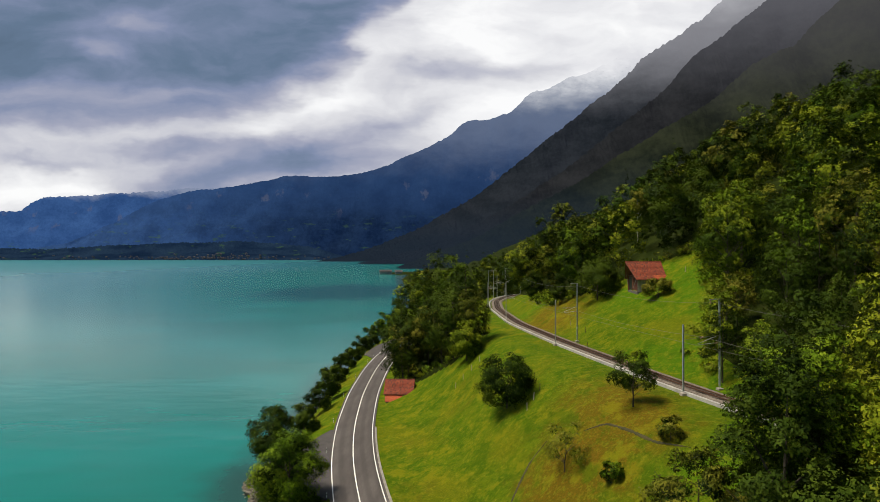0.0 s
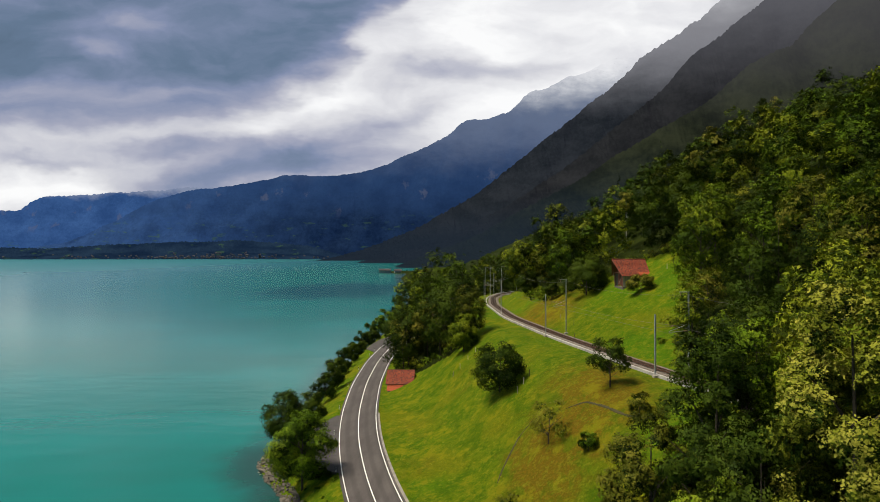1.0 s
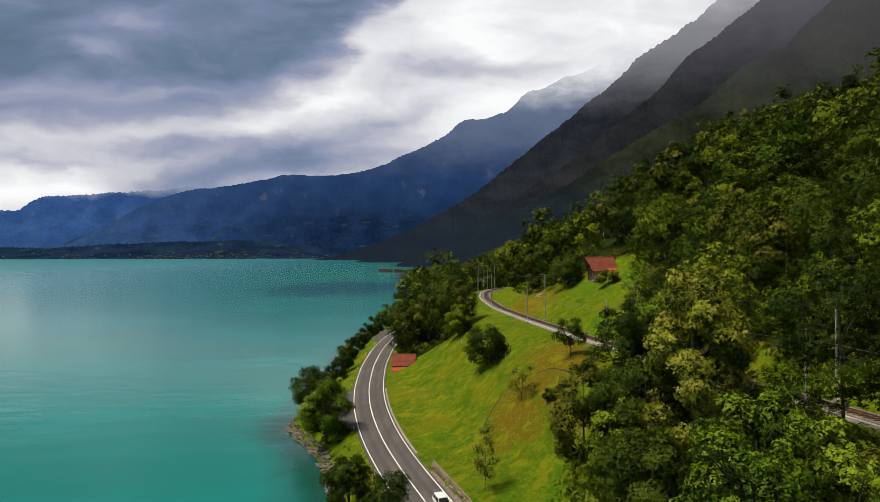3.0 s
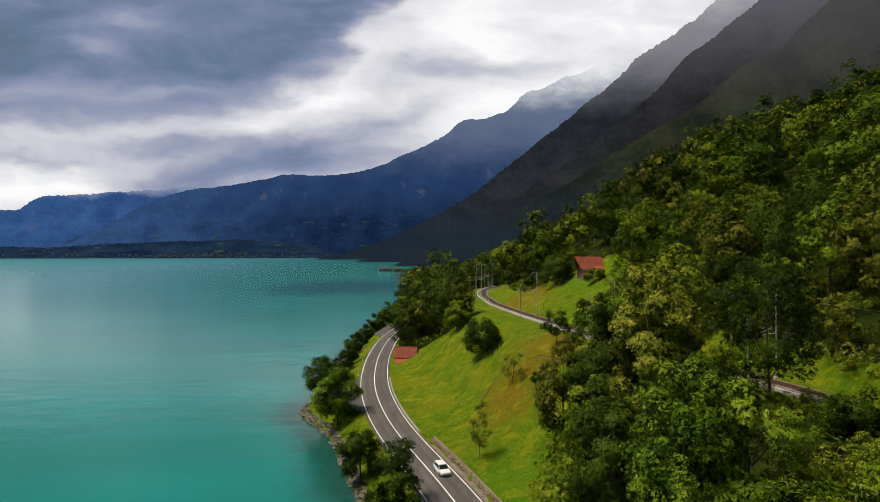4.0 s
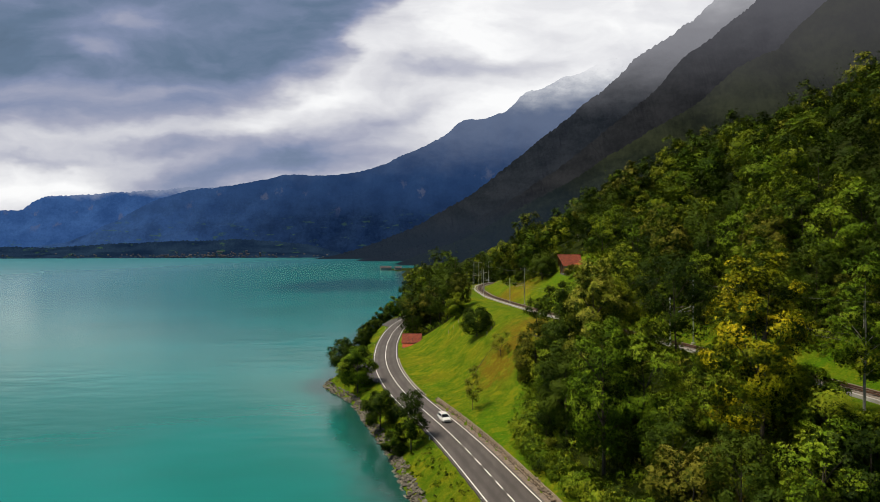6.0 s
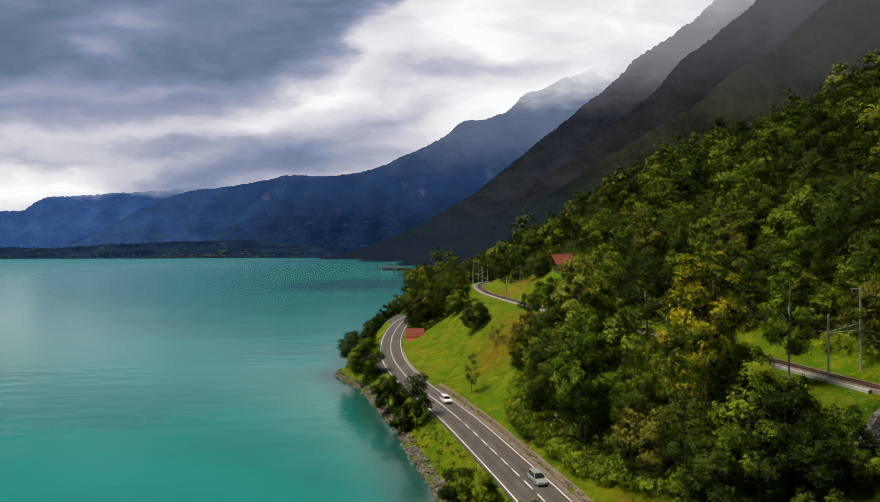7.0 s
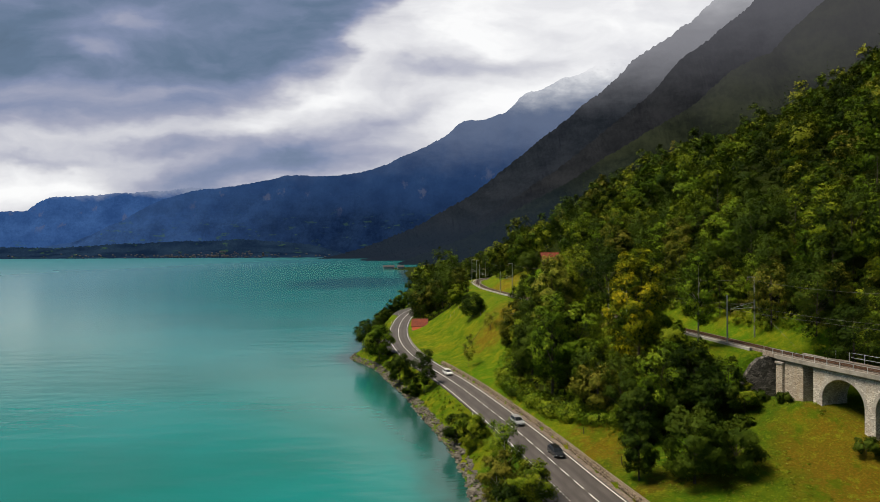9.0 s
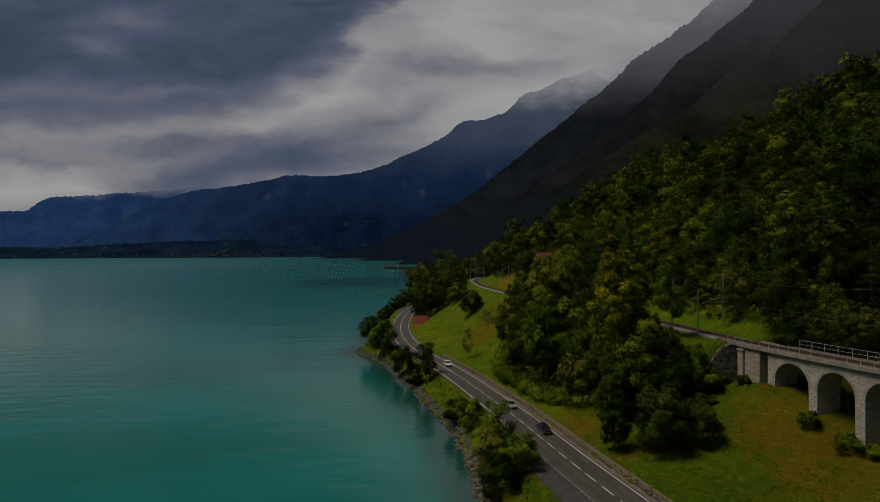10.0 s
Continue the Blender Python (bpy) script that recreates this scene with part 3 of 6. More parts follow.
def range_material(name, low, high, mist_from, mist_to, mist, wood=0.4, patch=0.0, blur=60.0, haze=None, cliff=0.0):
    """Far wooded slopes with the damp air's haze painted in: blue-grey self-glow (strength: wood), glowing cloud tone
    on the upper part; haze is a paler tone towards the left, beyond the lake.
    """
    m, n = material(name)
    axs = n.node("ShaderNodeSeparateXYZ", {0: n.where})
    z = axs.outputs[2]
    rag = n.math("ADD", n.noise(n.scaled(n.where, 1, 0.2, 1.6), 0.0035, 5, 0.6), n.math("MULTIPLY", n.noise(n.scaled(n.where, 1, 0.2, 2.0), 0.012, 4, 0.6), 0.4))
    zz = n.math("ADD", z, n.math("MULTIPLY", n.math("SUBTRACT", rag, 0.7), blur * 4))
    tex = n.math("ADD", n.math("MULTIPLY", n.noise(n.scaled(n.where, 1, 0.4, 1.5), 0.006, 5, 0.65), 0.6), n.math("MULTIPLY", n.noise(n.where, 0.05, 5, 0.7), 0.4))
    col = n.mix(n.step(tex, 0.34, 0.66), low, high)
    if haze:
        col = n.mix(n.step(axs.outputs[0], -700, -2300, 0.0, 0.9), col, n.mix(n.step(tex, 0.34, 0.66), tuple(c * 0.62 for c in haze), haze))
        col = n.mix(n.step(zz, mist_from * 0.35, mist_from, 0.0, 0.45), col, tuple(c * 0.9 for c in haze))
    if cliff:
        bare = n.math("MULTIPLY", n.step(n.noise(n.scaled(n.where, 1, 0.3, 0.9), 0.007, 5, 0.65), 0.60, 0.68), n.math("MULTIPLY", n.step(z, cliff * 0.45, cliff * 0.7), n.step(z, cliff * 1.25, cliff)))
        col = n.mix(n.math("MULTIPLY", bare, 0.45), col, (0.115, 0.125, 0.19))
    # bluish air haze on the spurs' lower slopes, painted as navy
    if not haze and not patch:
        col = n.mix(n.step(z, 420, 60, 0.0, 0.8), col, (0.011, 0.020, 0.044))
    if patch:
        spots = n.math("MULTIPLY", n.step(n.noise(n.scaled(n.where, 1, 0.3, 3.4), 0.0095, 4, 0.6), 0.60, 0.66), n.step(z, patch, patch * 0.3))
        col = n.mix(n.math("MULTIPLY", spots, 0.5), col, (0.055, 0.115, 0.050))
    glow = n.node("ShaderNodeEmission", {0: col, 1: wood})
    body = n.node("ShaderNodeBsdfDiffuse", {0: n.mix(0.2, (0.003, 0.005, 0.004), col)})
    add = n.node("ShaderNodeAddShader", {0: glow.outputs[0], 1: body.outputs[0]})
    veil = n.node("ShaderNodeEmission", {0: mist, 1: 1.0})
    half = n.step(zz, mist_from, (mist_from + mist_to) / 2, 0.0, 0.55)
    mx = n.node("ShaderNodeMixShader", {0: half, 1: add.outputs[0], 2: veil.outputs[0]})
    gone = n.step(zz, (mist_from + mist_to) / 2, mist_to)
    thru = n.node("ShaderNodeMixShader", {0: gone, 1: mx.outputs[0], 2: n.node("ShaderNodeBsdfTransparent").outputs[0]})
    n.node("ShaderNodeOutputMaterial", {0: thru.outputs[0]})
    return m


def far_range(name, label, dist, deep, crest, mat, rough, seed, trees=0.0):
    """A mountain range across the view at a distance: the crest as (x over distance, height over distance), falling towards us and away."""
    rng = np.random.default_rng(seed)
    nx = 420
    sx = np.linspace(crest[0][0], crest[-1][0], nx)
    sz = np.interp(sx, [c[0] for c in crest], [c[1] for c in crest])
    sz = np.convolve(np.pad(sz, 3, "edge"), np.ones(7) / 7, "valid")
    rows = np.linspace(0, 1, 26)
    vs = []
    for r in rows:
        for i in range(nx):
            x, top = sx[i] * dist, sz[i] * dist + 30
            h = top * (1 - r) ** 1.15
            u = noise.fractal(Vector((x * 0.004, r * 2.2, seed)), 0.8, 2.1, 6) * rough * top * (0.25 + 1.5 * r * (1 - r))
            e = rng.uniform(0, trees) * (1 - r)
            d = dist - deep * r + 45 * noise.noise(Vector((x * 0.006, r * 3, seed + 5.0)))
            vs.append((x, min(d, 4860), max(h + u, -3 if r < 1 else -8) - 30 * (1 - r) + e))
    f = [(j * nx + i, j * nx + i + 1, (j + 1) * nx + i + 1, (j + 1) * nx + i) for j in range(25) for i in range(nx - 1)]
    return tagged(new(name, mesh_of(name, vs, f, mat, None, False)), label, "mountain range", kind="structure")


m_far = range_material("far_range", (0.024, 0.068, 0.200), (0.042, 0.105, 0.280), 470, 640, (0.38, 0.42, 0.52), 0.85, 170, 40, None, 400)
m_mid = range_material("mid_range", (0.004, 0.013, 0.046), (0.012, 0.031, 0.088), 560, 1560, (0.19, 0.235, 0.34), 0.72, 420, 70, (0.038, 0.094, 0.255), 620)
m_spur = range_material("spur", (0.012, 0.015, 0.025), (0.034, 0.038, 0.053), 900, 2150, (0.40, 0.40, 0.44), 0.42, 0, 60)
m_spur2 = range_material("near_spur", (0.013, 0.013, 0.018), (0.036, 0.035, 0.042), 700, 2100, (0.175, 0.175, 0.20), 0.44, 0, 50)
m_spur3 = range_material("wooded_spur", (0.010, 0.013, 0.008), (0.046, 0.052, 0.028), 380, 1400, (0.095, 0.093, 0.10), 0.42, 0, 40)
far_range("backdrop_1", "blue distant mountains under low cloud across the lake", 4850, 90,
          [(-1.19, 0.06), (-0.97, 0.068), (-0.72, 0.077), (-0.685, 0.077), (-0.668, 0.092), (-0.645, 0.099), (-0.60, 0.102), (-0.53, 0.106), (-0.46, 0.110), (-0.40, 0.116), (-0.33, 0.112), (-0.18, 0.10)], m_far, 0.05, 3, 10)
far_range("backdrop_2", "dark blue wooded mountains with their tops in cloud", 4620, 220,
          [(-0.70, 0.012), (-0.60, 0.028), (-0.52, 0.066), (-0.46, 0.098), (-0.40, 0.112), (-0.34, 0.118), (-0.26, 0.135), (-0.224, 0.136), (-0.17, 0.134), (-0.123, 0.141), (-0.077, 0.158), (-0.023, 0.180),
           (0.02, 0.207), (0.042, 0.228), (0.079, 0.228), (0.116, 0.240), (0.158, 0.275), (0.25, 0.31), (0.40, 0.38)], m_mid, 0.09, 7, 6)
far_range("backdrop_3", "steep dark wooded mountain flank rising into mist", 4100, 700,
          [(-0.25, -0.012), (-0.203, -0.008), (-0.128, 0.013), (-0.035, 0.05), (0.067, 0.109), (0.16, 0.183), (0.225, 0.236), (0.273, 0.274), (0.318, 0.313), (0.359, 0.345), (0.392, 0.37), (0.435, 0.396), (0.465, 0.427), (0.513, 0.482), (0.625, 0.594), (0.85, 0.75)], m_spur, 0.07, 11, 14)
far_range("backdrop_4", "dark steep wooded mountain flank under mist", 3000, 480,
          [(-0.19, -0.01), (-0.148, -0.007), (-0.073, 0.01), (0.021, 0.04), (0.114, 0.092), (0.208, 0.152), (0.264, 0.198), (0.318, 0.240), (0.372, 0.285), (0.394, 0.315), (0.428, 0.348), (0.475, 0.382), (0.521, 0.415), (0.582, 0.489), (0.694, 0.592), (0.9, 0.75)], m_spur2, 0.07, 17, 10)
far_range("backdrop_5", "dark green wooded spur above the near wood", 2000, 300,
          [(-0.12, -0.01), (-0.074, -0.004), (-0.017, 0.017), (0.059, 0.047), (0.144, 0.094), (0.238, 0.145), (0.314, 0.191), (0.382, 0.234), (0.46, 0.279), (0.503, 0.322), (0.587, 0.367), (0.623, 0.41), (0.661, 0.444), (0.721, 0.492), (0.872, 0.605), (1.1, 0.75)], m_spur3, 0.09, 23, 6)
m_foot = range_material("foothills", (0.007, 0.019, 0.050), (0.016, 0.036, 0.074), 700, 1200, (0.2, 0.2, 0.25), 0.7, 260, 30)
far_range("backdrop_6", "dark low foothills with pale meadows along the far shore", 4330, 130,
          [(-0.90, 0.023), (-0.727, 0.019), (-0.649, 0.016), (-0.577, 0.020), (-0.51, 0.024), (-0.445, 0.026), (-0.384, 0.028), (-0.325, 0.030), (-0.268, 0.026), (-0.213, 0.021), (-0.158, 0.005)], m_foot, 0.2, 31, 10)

# ---------------------------------------------------------------- trees
LEAVES = collections.namedtuple("LEAVES", "verts faces normals tone")


def leaf_quads(rng, centres, radii, count, size, up=0.55, flat=0.85, heart=None, fuzz=0.17, whole=0.75):
    """Sprays of leaves on the outside of round tufts, shaded by the tuft's own roundness; tone tells one tuft from the next."""
    centres, radii = np.asarray(centres, float), np.asarray(radii, float)
    heart = centres.mean(0) if heart is None else np.asarray(heart, float)
    w_l = radii ** 2
    pick = rng.choice(len(centres), count, p=w_l / w_l.sum())
    out = centres - heart
    out /= np.linalg.norm(out, axis=1)[:, None] + 1e-6
    d = rng.normal(size=(count, 3)) + out[pick] * 0.55
    d[:, 2] += up
    d /= np.linalg.norm(d, axis=1)[:, None]
    pos = centres[pick] + d * (radii[pick] * rng.uniform(0.66, 1.10, count))[:, None] * np.array([1, 1, flat])
    soft = d + out[pick] * whole + rng.normal(scale=fuzz, size=(count, 3)) + np.array([0, 0, 0.05])
    soft /= np.linalg.norm(soft, axis=1)[:, None]
    nrm = soft + rng.normal(scale=0.42, size=(count, 3))
    nrm /= np.linalg.norm(nrm, axis=1)[:, None]
    a = np.cross(nrm, rng.normal(size=(count, 3)))
    a /= np.linalg.norm(a, axis=1)[:, None]
    b = np.cross(nrm, a)
    s = size * 1.16 * rng.uniform(0.55, 1.35, count)[:, None]
    l, wd = a * s, b * s * rng.uniform(0.45, 0.8, count)[:, None]
    droop = nrm * s * -0.25
    v = np.stack([pos - l + droop, pos - wd * rng.uniform(0.7, 1.2, (count, 1)), pos + l + droop, pos + wd], 1)
    turned = np.einsum("ij,ij->i", np.cross(v[:, 1] - v[:, 0], v[:, 3] - v[:, 0]), soft) < 0
    f = np.arange(count * 4).reshape(-1, 4)
    f[turned] = f[turned][:, ::-1]
    tone = rng.uniform(0, 1, len(centres))[pick]
    return LEAVES(v.reshape(-1, 3), f, np.repeat(soft, 4, 0), np.repeat(tone, 4))


def heap(sets):
    """Several sets of leaves as one."""
    base = np.cumsum([0] + [len(q.verts) for q in sets[:-1]])
    return LEAVES(np.concatenate([q.verts for q in sets]), np.concatenate([q.faces + b for q, b in zip(sets, base)]), np.concatenate([q.normals for q in sets]), np.concatenate([q.tone for q in sets]))


def foliage(name, sets, mats, ids=None):
    """A mesh of leaf sprays, with the tufts' normals and tones."""
    q = heap(sets)
    me = bpy.data.meshes.new(name)
    nf = len(q.faces)
    me.vertices.add(len(q.verts)), me.loops.add(nf * 4), me.polygons.add(nf)
    me.vertices.foreach_set("co", q.verts.astype(np.float32).reshape(-1))
    me.loops.foreach_set("vertex_index", q.faces.astype(np.int32).reshape(-1))
    me.polygons.foreach_set("loop_start", np.arange(0, nf * 4, 4, dtype=np.int32))
    for m in mats if isinstance(mats, (list, tuple)) else [mats]:
        me.materials.append(m)
    if ids is not None:
        me.polygons.foreach_set("material_index", np.asarray(ids, np.int32))
    me.update(calc_edges=True)
    me.attributes.new("tone", "FLOAT", "POINT").data.foreach_set("value", q.tone.astype(np.float32))
    me.attributes.new("custom_normal", "FLOAT_VECTOR", "POINT").data.foreach_set("vector", q.normals.astype(np.float32).reshape(-1))
    return me


def boughs(rng, height, radius, base, n):
    """Big boughs over an uneven domed crown, and the leafy tufts upon each: centres and radii of both."""
    mid, half = base + (height - base) * 0.50, (height - base) * 0.5
    bc, br, tc, tr = [], [], [], []
    per = 8
    n_b = int(max(4, n // per) * min(2.4, max(1.0, (height - base) / (2.4 * radius))))
    for i in range(n_b):
        s = 1 - 1.85 * (i + 0.5 + rng.uniform(-0.3, 0.3)) / n_b
        a = i * 2.39996 + rng.uniform(-0.5, 0.5)
        ring = math.sqrt(max(0.0, 1 - s * s)) ** 0.75 * (1.0 if s < 0 else 1 - 0.22 * s)
        reach = rng.uniform(0.52, 0.72)
        c = np.array([math.cos(a) * ring * radius * reach, math.sin(a) * ring * radius * reach, mid + s * half * 0.80])
        r = radius * rng.uniform(0.36, 0.50) * (1.0 if s < 0.6 else 0.85) * min(1.0, (8.0 / n_b) ** 0.28 * 1.1)
        bc.append(c), br.append(r)
        out = np.array([math.cos(a), math.sin(a), 0.55 + 0.5 * s])
        for _ in range(per):
            d = rng.normal(size=3) + out * 0.75
            d /= np.linalg.norm(d)
            tr.append(r * rng.uniform(0.38, 0.62))
            t = c + d * r * rng.uniform(0.70, 0.98) * np.array([1, 1, 0.85])
            t[2] = max(t[2], base * 0.5 + tr[-1] * 0.4)
            tc.append(t)
    return np.array(bc), np.array(br), np.array(tc), np.array(tr)


def crown(rng, height, radius, base, n, count, size, **shade):
    """The leaves of a broad crown: tufts outside, a sparse inside toned dark for the shade between boughs."""
    bc, br, tc, tr = boughs(rng, height, radius, base, n)
    heart = (0, 0, base + (height - base) * 0.42)
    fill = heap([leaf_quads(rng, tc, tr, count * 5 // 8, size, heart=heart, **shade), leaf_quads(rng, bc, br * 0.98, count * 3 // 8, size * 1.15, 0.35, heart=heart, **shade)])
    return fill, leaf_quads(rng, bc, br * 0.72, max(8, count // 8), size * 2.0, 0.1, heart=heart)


def spruce(rng, height, radius, base, count, size):
    """The leaves of a conifer: drooping whorls that narrow to the tip."""
    c, r = [], []
    for k in np.linspace(0, 1, 16):
        for j in range(max(1, round(6 * (1 - k)))):
            a = rng.uniform(0, 6.28)
            off = radius * (1 - k) ** 0.85 * rng.uniform(0.45, 0.85)
            c.append((math.cos(a) * off, math.sin(a) * off, base + (height - base) * k - off * 0.25)), r.append(radius * (1 - k) * 0.33 + 0.22)
    return leaf_quads(rng, c, r, count, size, 0.25, 0.55, (0, 0, height * 0.4)), leaf_quads(rng, c, np.asarray(r) * 0.6, max(6, count // 9), size * 1.8, 0.1, 0.6, (0, 0, height * 0.4))


def limbs(rng, height, base, radius, girth, n=7):
    bm = bmesh.new()
    lean = (rng.uniform(-0.03, 0.03) * height, rng.uniform(-0.03, 0.03) * height)
    top = height * 0.8
    prev = (0, 0, -0.8)
    for i in range(1, 5):
        k = i / 4
        p = (lean[0] * k + rng.uniform(-0.1, 0.1), lean[1] * k + rng.uniform(-0.1, 0.1), top * k)
        tube(bm, prev, p, girth * (1.05 - 0.22 * (i - 1)), girth * (1.05 - 0.22 * i), 7)
        prev = p
    for i in range(n):
        k = rng.uniform(0.25, 0.8)
        a = i * 2.4 + rng.uniform(-0.5, 0.5)
        z0 = max(base * 0.8, top * k)
        q = (math.cos(a) * radius * 0.75, math.sin(a) * radius * 0.75, min(height * 0.95, z0 + radius * rng.uniform(0.3, 0.8)))
        m0 = (q[0] * 0.45, q[1] * 0.45, z0 + (q[2] - z0) * 0.35)
        tube(bm, (0, 0, z0 * 0.9), m0, girth * 0.42, girth * 0.3, 5)
        tube(bm, m0, q, girth * 0.3, girth * 0.06, 5)
    return bm


def make_tree(seed, height, radius, base, n_leaf, size, mat, label, bark=None, lobes=22, girth=0.26, group="", name="tree", conifer=False):
    rng = np.random.default_rng(seed)
    t = thing(name, Matrix(), label, "tree" if name == "tree" else "bush", group)
    part("trunk", limbs(rng, height, base, radius, girth * 0.7), bark or m_bark, t)
    sets = spruce(rng, height, radius, base, n_leaf, size) if conifer else crown(rng, height, radius, base, max(56, lobes * 3), n_leaf, size)
    # inner leaves take the dark material: the crown's shade put into the colour
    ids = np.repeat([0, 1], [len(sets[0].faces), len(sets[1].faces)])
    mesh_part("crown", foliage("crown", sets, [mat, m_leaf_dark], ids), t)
    return t


def stand(proto, x, y, size=1.0, turn=0.0, label="", dz=0.0):
    z = float(land(x, y)) + dz
    t = copy_thing(proto, Matrix.Translation((x, y, z)) @ Matrix.Rotation(turn, 4, "Z"))
    t.scale = (size, size, size * (0.94 + 0.12 * ((x * 7.3 + y * 3.1) % 1.0)))
    if label:
        t["label"] = label
    return t


LABELS = ["tall leafy green broadleaf tree on the slope", "broad dark green broadleaf tree in the wood", "fresh green broadleaf tree with a domed crown",
          "slim green broadleaf tree on the wooded slope", "olive green broadleaf tree with uneven crown", "dark green conifer among broadleaf trees"]
PROTOS = [make_tree(11, 20, 5.4, 2.0, 2600, 0.31, m_leaf, LABELS[0], group="wood trees", lobes=32),
          make_tree(12, 19, 6.0, 1.5, 2600, 0.32, m_leaf_dark, LABELS[1], group="wood trees", lobes=36),
          make_tree(13, 17, 5.4, 1.5, 2500, 0.31, m_leaf_light, LABELS[2], group="wood trees", lobes=32),
          make_tree(14, 22, 4.6, 2.5, 2500, 0.30, m_leaf, LABELS[3], group="wood trees", lobes=32),
          make_tree(15, 17, 5.0, 2.0, 2400, 0.31, m_leaf_olive, LABELS[4], group="wood trees", lobes=32),
          make_tree(16, 23, 4.0, 1.5, 2300, 0.30, m_leaf_dark, LABELS[5], group="wood trees", lobes=26, conifer=True)]
PLACED = set()


def plant(j, x, y, size, turn, label=""):
    """Stands a wood tree: the first of each kind is the pattern itself, the others are copies."""
    if j in PLACED:
        return stand(PROTOS[j], x, y, size, turn, label)
    PLACED.add(j)
    PROTOS[j].matrix_basis = Matrix.Translation((x, y, float(land(x, y)))) @ Matrix.Rotation(turn, 4, "Z")
    return PROTOS[j]


def below_line(x, y):
    """The size at which a wood tree between road and railway stays below the view from the lake to the track."""
    return max(0.16, (22.0 + max(0.0, 28 - y) * 0.20 - float(land(x, y))) / 24.0)


rng_w = np.random.default_rng(5)
spots = []
for yy in np.concatenate([np.arange(-75, 300, 7.0), np.arange(300, 500, 9.0), np.arange(500, 800, 12.0)]):
    for xx in np.arange(-30, 560, 7.0 if yy < 300 else 9.0 if yy < 500 else 12.0):
        x, y = xx + rng_w.uniform(-2.8, 2.8), yy + rng_w.uniform(-2.8, 2.8)
        if x < 30 + 0.74 * (y + 135):
            spots.append((x, y))
spots = np.array(spots)
ok = wooded(spots[:, 0], spots[:, 1])
for kx, ky in ((34.8, -9), (26.6, 29), (22.5, 9), (31, 37), (29.0, 1), (27.5, 46), (20.5, 24), (39, -4), (45.6, -10), (60, 186)):
    ok &= np.hypot(spots[:, 0] - kx, spots[:, 1] - ky) > 5.0
spots = spots[ok]
sx, sy = spots[:, 0], spots[:, 1]
dd = sx - rail_x(sy)
close = ((sy < 125) & (dd < 32) & (sy > -40)) | ((sy < 190) & (dd < -3))
far_spots = spots[~close]
near_spots = spots[close]
rng_w.shuffle(near_spots)
near_spots = near_spots[np.argsort(near_spots[:, 0] - rail_x(near_spots[:, 1]) > -3, kind="stable")]
for i, (x, y) in enumerate(near_spots[:150]):
    d = x - rail_x(y)
    if d < -3 and y > 140:
        j = rng_w.choice([1, 1, 1, 5, 5, 4])
        s = rng_w.uniform(0.85, 1.1) * (1.15 if y > 185 and x > -6 else 1.0) if d < -9 else rng_w.uniform(0.6, 0.8)
    elif d < -3:
        j = rng_w.choice([0, 1, 1, 2, 3])
        s = rng_w.uniform(0.58, 0.80) * (1.15 if x - road_x(y) > 16 else 0.85)
    else:
        j = rng_w.choice([0, 1, 1, 1, 2, 3, 4, 5])
        s = rng_w.uniform(0.62, 1.1) * (0.7 if d < 16 else 1.0)
    if d < -3 and y < 60 and x > 0.42 * (y + 58):
        s = min(s, below_line(x, y))
    plant(j, float(x), float(y), s, rng_w.uniform(0, 6.28))
for i in range(900):
    x, y = rng_w.uniform(14, 50), rng_w.uniform(-20, 50)
    if not wooded(x, y) or i % 9:
        continue
    plant(int(rng_w.choice([0, 1, 2])), x, y, min(rng_w.uniform(0.24, 0.42), below_line(x, y) if x > 0.42 * (y + 58) else 1.0), rng_w.uniform(0, 6.28), "young green broadleaf tree in the undergrowth")
far_spots = np.concatenate([far_spots, near_spots[150:]])
for i in range(46):
    y = -52 + 1.75 * i
    x = float(rail_x(y)) + rng_w.choice([9.5, 12.0, 15.0, 19.0, 24.0]) + rng_w.uniform(-1, 1)
    plant(int(rng_w.choice([0, 2, 2, 4, 1])), x, y, rng_w.uniform(0.32, 0.52), rng_w.uniform(0, 6.28), "young leafy tree at the wood's edge above the railway")


